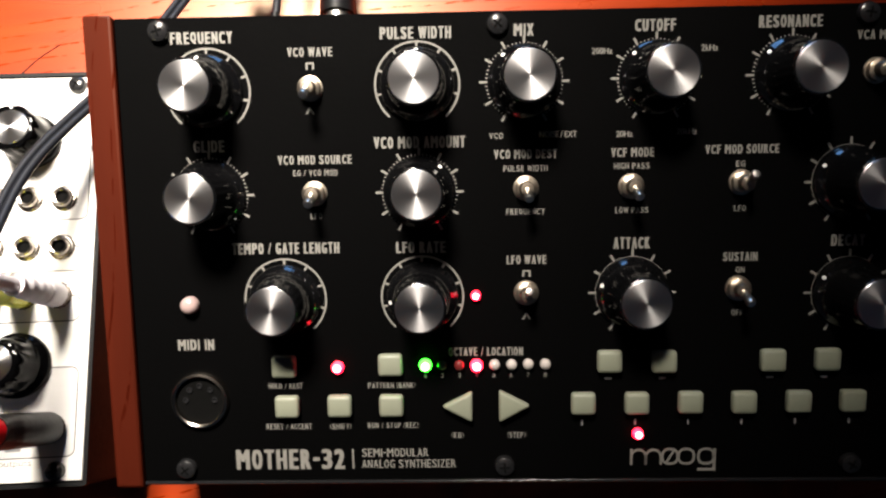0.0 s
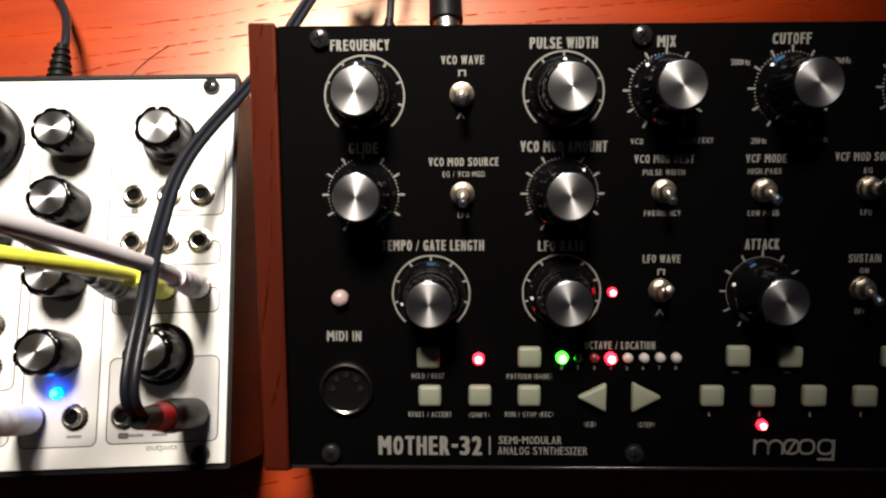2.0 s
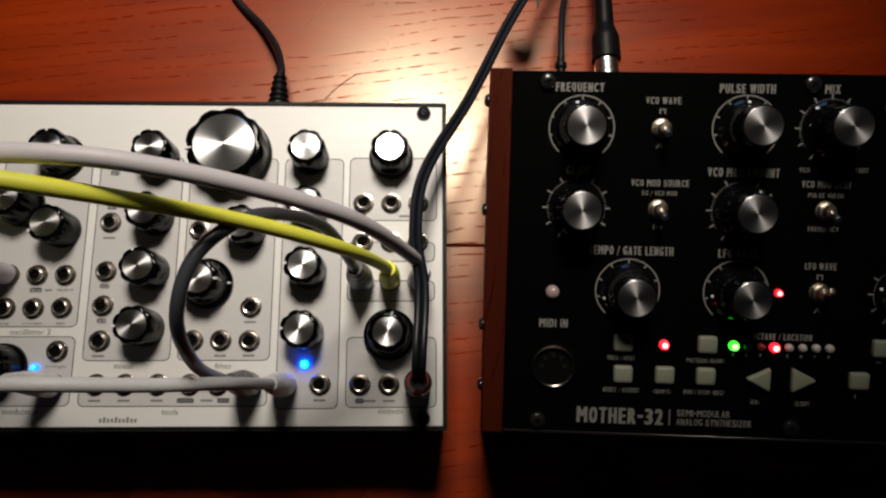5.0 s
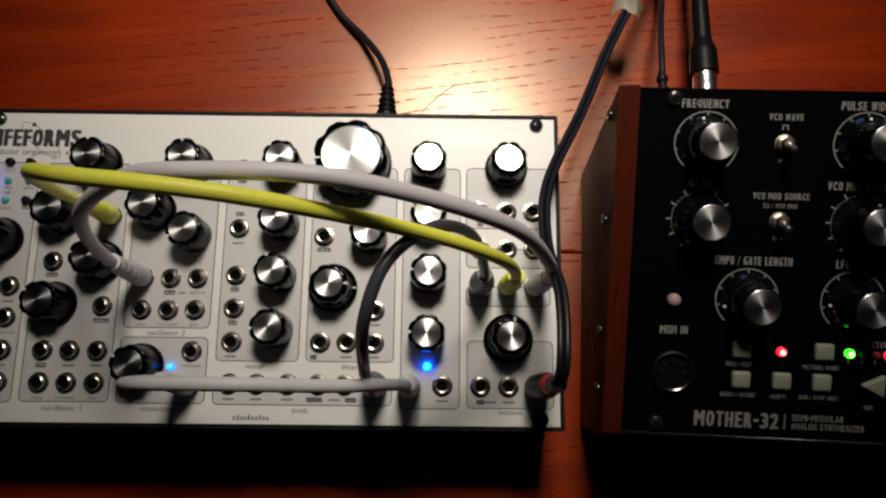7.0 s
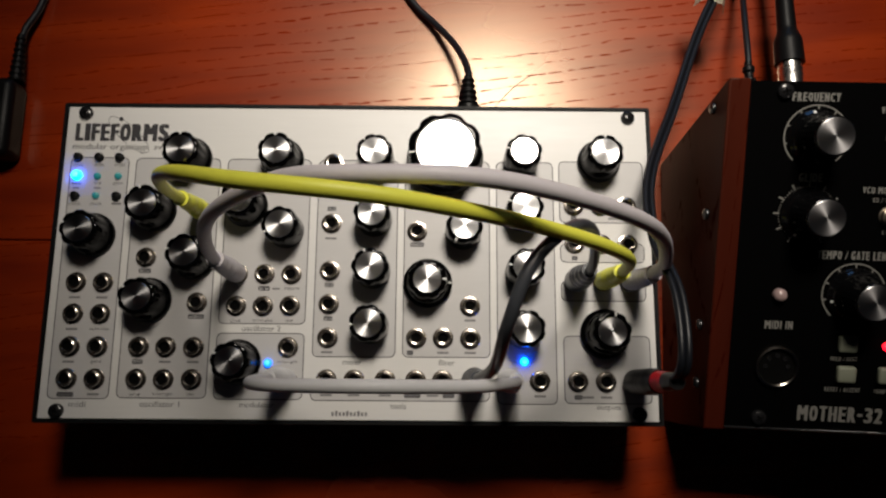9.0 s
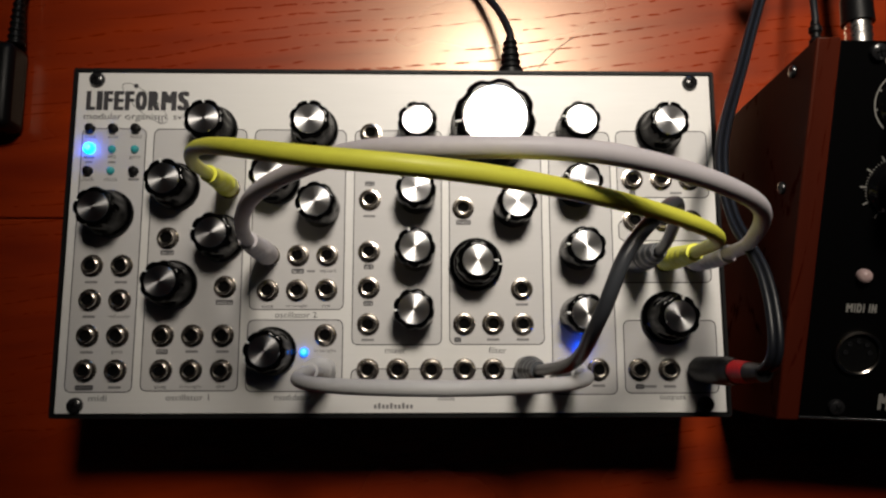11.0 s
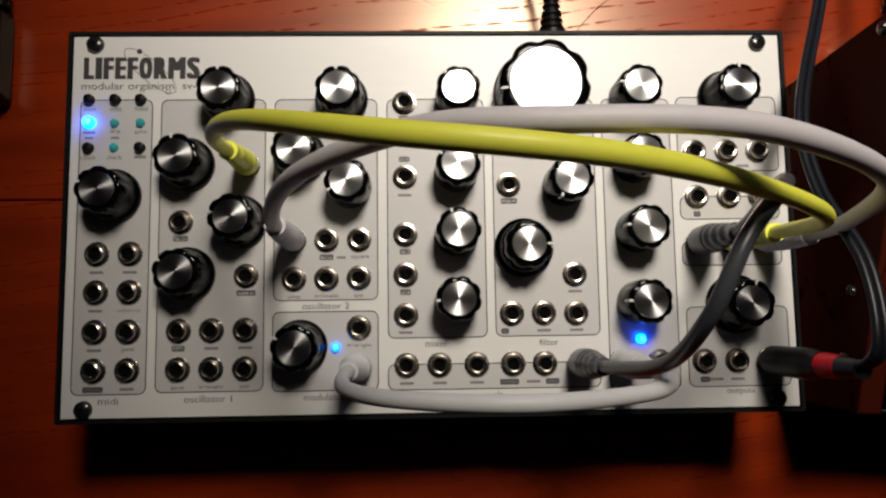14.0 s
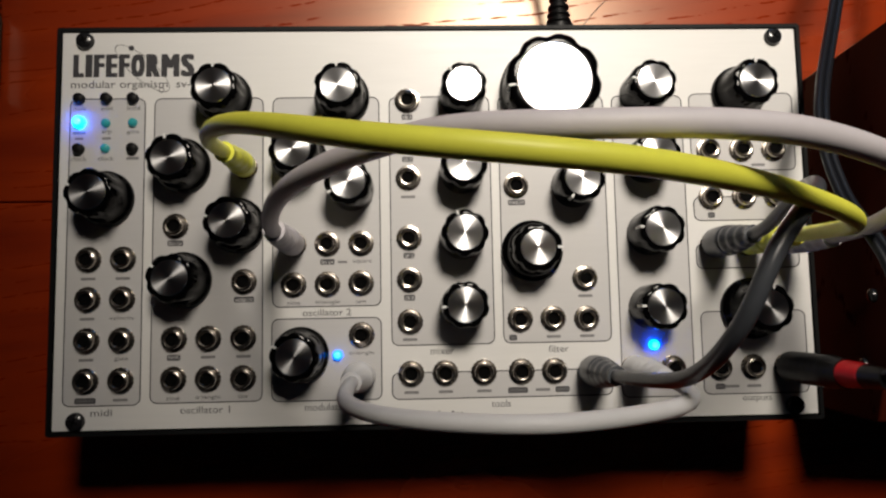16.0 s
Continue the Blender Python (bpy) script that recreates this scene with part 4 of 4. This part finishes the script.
# twin black lead with a red-ringed plug
lead = thing("audio_lead", pose(0.2342, 0.0155, 0.0565), "black twin audio lead with a red-ringed plug, running off behind", "cable")
back = Matrix.Translation(-Vector((0.2342, 0.0155, 0.0565)))
LEAD = [(234.2, 15.5, 56.5), (234.6, 15.5, 78), (235.0, 15.9, 101), (235.3, 23, 112.0), (236.0, 44.8, 106.4), (233.6, 66.7, 91.5), (237, 92.8, 78.5),
        (255.0, 130.7, 58.4), (272.7, 171.0, 44.3), (291.3, 206.4, 36), (312, 246, 22), (330, 300, 6), (345, 400, 4), (350, 560, 4)]
lead_path = spline(LEAD, 12)
for s in (-1, 1):
    moved = []
    for i, c in enumerate(lead_path):
        d = (lead_path[min(i + 1, len(lead_path) - 1)] - lead_path[max(i - 1, 0)]).normalized()
        side = d.cross(Vector((0, 0, 1)))
        side = side.normalized() if side.length > 0.2 else Vector((1, 0, 0))
        moved.append(c + side * s * 1.15 * MM * min(1, i / 24))
    part("strand", sweep(moved[22:], 1.2, 12), M_BLACKCAB, lead, m=back)
def along(z0, z1, n=14):
    """Straight run of the plug's axis between two heights in mm."""
    a, b = Vector((234.2, 15.5, 56.5)), Vector((235.0, 15.6, 104.0))
    return [a.lerp(b, (z0 + (z1 - z0) * i / n - 56.5) / 47.5) * MM for i in range(n + 1)]
part("plug_body", sweep(along(56.5, 86), lambda u: 4.9 if u < 0.85 else 4.5 - 2 * (u - 0.85), 20), M_RUBBER, lead, "black plug body", m=back)
part("colour_ring", sweep(along(85.5, 95), lambda u: 3.9 - 0.5 * u, 20), M_RED, lead, "red colour ring", m=back)
part("cable_boot", sweep(along(94.8, 104), lambda u: 3.3 - 0.5 * u, 20), M_RUBBER, lead, "short black cable boot", m=back)

# crumpled paper tag round the lead
tag_bm = bmesh.new()
rows = []
for i in range(9):
    u = i / 8 - 0.5
    rows.append([tag_bm.verts.new(((283 + 13 * u + 3 * v) * MM, (192 - 5 * u + 11 * v) * MM, (44 - 22 * u * u * 2 + 2.2 * math.sin(9 * u + 4 * v)) * MM)) for v in (-0.5, -0.25, 0, 0.25, 0.5)])
for a, b in zip(rows, rows[1:]):
    for k in range(4):
        tag_bm.faces.new((a[k], b[k], b[k + 1], a[k + 1]))
bmesh.ops.solidify(tag_bm, geom=tag_bm.faces[:], thickness=0.0003)
part("paper_tag", tag_bm, M_TAPE, lead, "crumpled cream paper tag", m=back)
# ---- power plugs and cables on the table ----
def power_lead(name, base, plug_axis, points, label, plug_r=5.0, plug_len=26, ribs_n=5, thin=1.7):
    ob = thing(name, pose(*(Vector(base) * MM)), label, "cable")
    bk = Matrix.Translation(-Vector(base) * MM)
    path = spline(points, 10)
    part("jacket", sweep(path, thin, 12), M_BLACKCAB, ob, m=bk)
    a, b = Vector(base) * MM, (Vector(base) + Vector(plug_axis) * plug_len) * MM
    body = [a.lerp(b, k / 40) for k in range(41)]

    def prof(u):
        if u < 0.45:
            return plug_r
        v = (u - 0.45) / 0.55
        return plug_r * 0.78 + (thin + 0.5 - plug_r * 0.78) * v + (0.55 if math.sin(v * ribs_n * 2 * math.pi) > 0 else -0.25)
    part("plug", sweep(body, prof, 18), M_RUBBER, ob, "black ribbed strain relief", m=bk)
    return ob


power_lead("power_lead", (169.8, 130.2, 24), (0, 1, 0), [(169.8, 150, 24), (170, 160, 22), (165, 176, 14), (155, 192, 6), (142, 207, 3), (120, 240, 2.5), (70, 300, 2.5), (20, 420, 2.5), (0, 640, 2.5)],
           "black power lead with ribbed plug in the white synthesizer", 5.6, 27)
power_lead("power_lead", (297.3, 122.0, 36), (0, 1, 0), [(297.3, 128, 36), (297.6, 160, 36), (300, 185, 30), (305.5, 210, 18), (314, 260, 3), (326, 360, 2), (330, 620, 2)],
           "thin black power lead plugged into the black synthesizer", 3.6, 38, 4, 1.5)
audio = thing("audio_plug_lead", pose(0.3195, 0.118, 0.030), "black audio lead with bright metal plug in the black synthesizer", "cable")
bk = Matrix.Translation(-Vector((0.3195, 0.118, 0.030)))
part("jacket", sweep(spline([(319.5, 185, 30), (319.8, 200, 29), (320.5, 225, 22), (326, 270, 7), (345, 360, 4), (372, 640, 4)], 10), 2.9, 14), M_BLACKCAB, audio, m=bk)
part("metal_sleeve", sweep([Vector((319.5, y, 30)) * MM for y in (118, 138, 154, 156, 156.5, 159, 159.5, 164)], lambda u: 5.6 if 0.3 < u < 0.5 or 0.6 < u < 0.8 else 5.2, 28), M_BRIGHT, audio, "bright metal plug sleeve", m=bk)
part("boot", sweep([Vector((319.5, 162 + k, 30)) * MM for k in range(0, 39)], lambda u: 6.7 - 1.2 * u if u < 0.3 else max(4.5 - 0.9 * (u - 0.3), 6.34 - 14 * (u - 0.3)), 24), M_RUBBER, audio, "tapered black rubber boot", m=bk)

adaptor = thing("power_adaptor_plug", pose(-0.056, 0.133, 0.0), "black angled plug of an adaptor lead lying on the table", "plug")
bm = rbox(-14, 7, -14, 26, 0, 16, 4, 3)
part("plug_body", bm, M_RUBBER, adaptor)
path = [Vector((4, 26 + k * 0.62, 8)) * MM for k in range(41)]
part("strain_relief", sweep(path, lambda u: 3.6 - 1.7 * u + (0.4 if math.sin(u * 8 * 2 * math.pi) > 0 else -0.2), 16), M_RUBBER, adaptor, "ribbed strain relief")
part("jacket", sweep(spline([(4, 45, 8), (5, 55, 7), (9, 68, 4), (12, 90, 2), (16, 160, 2), (30, 300, 2), (60, 500, 2)], 8), 1.7, 12), M_BLACKCAB, adaptor)
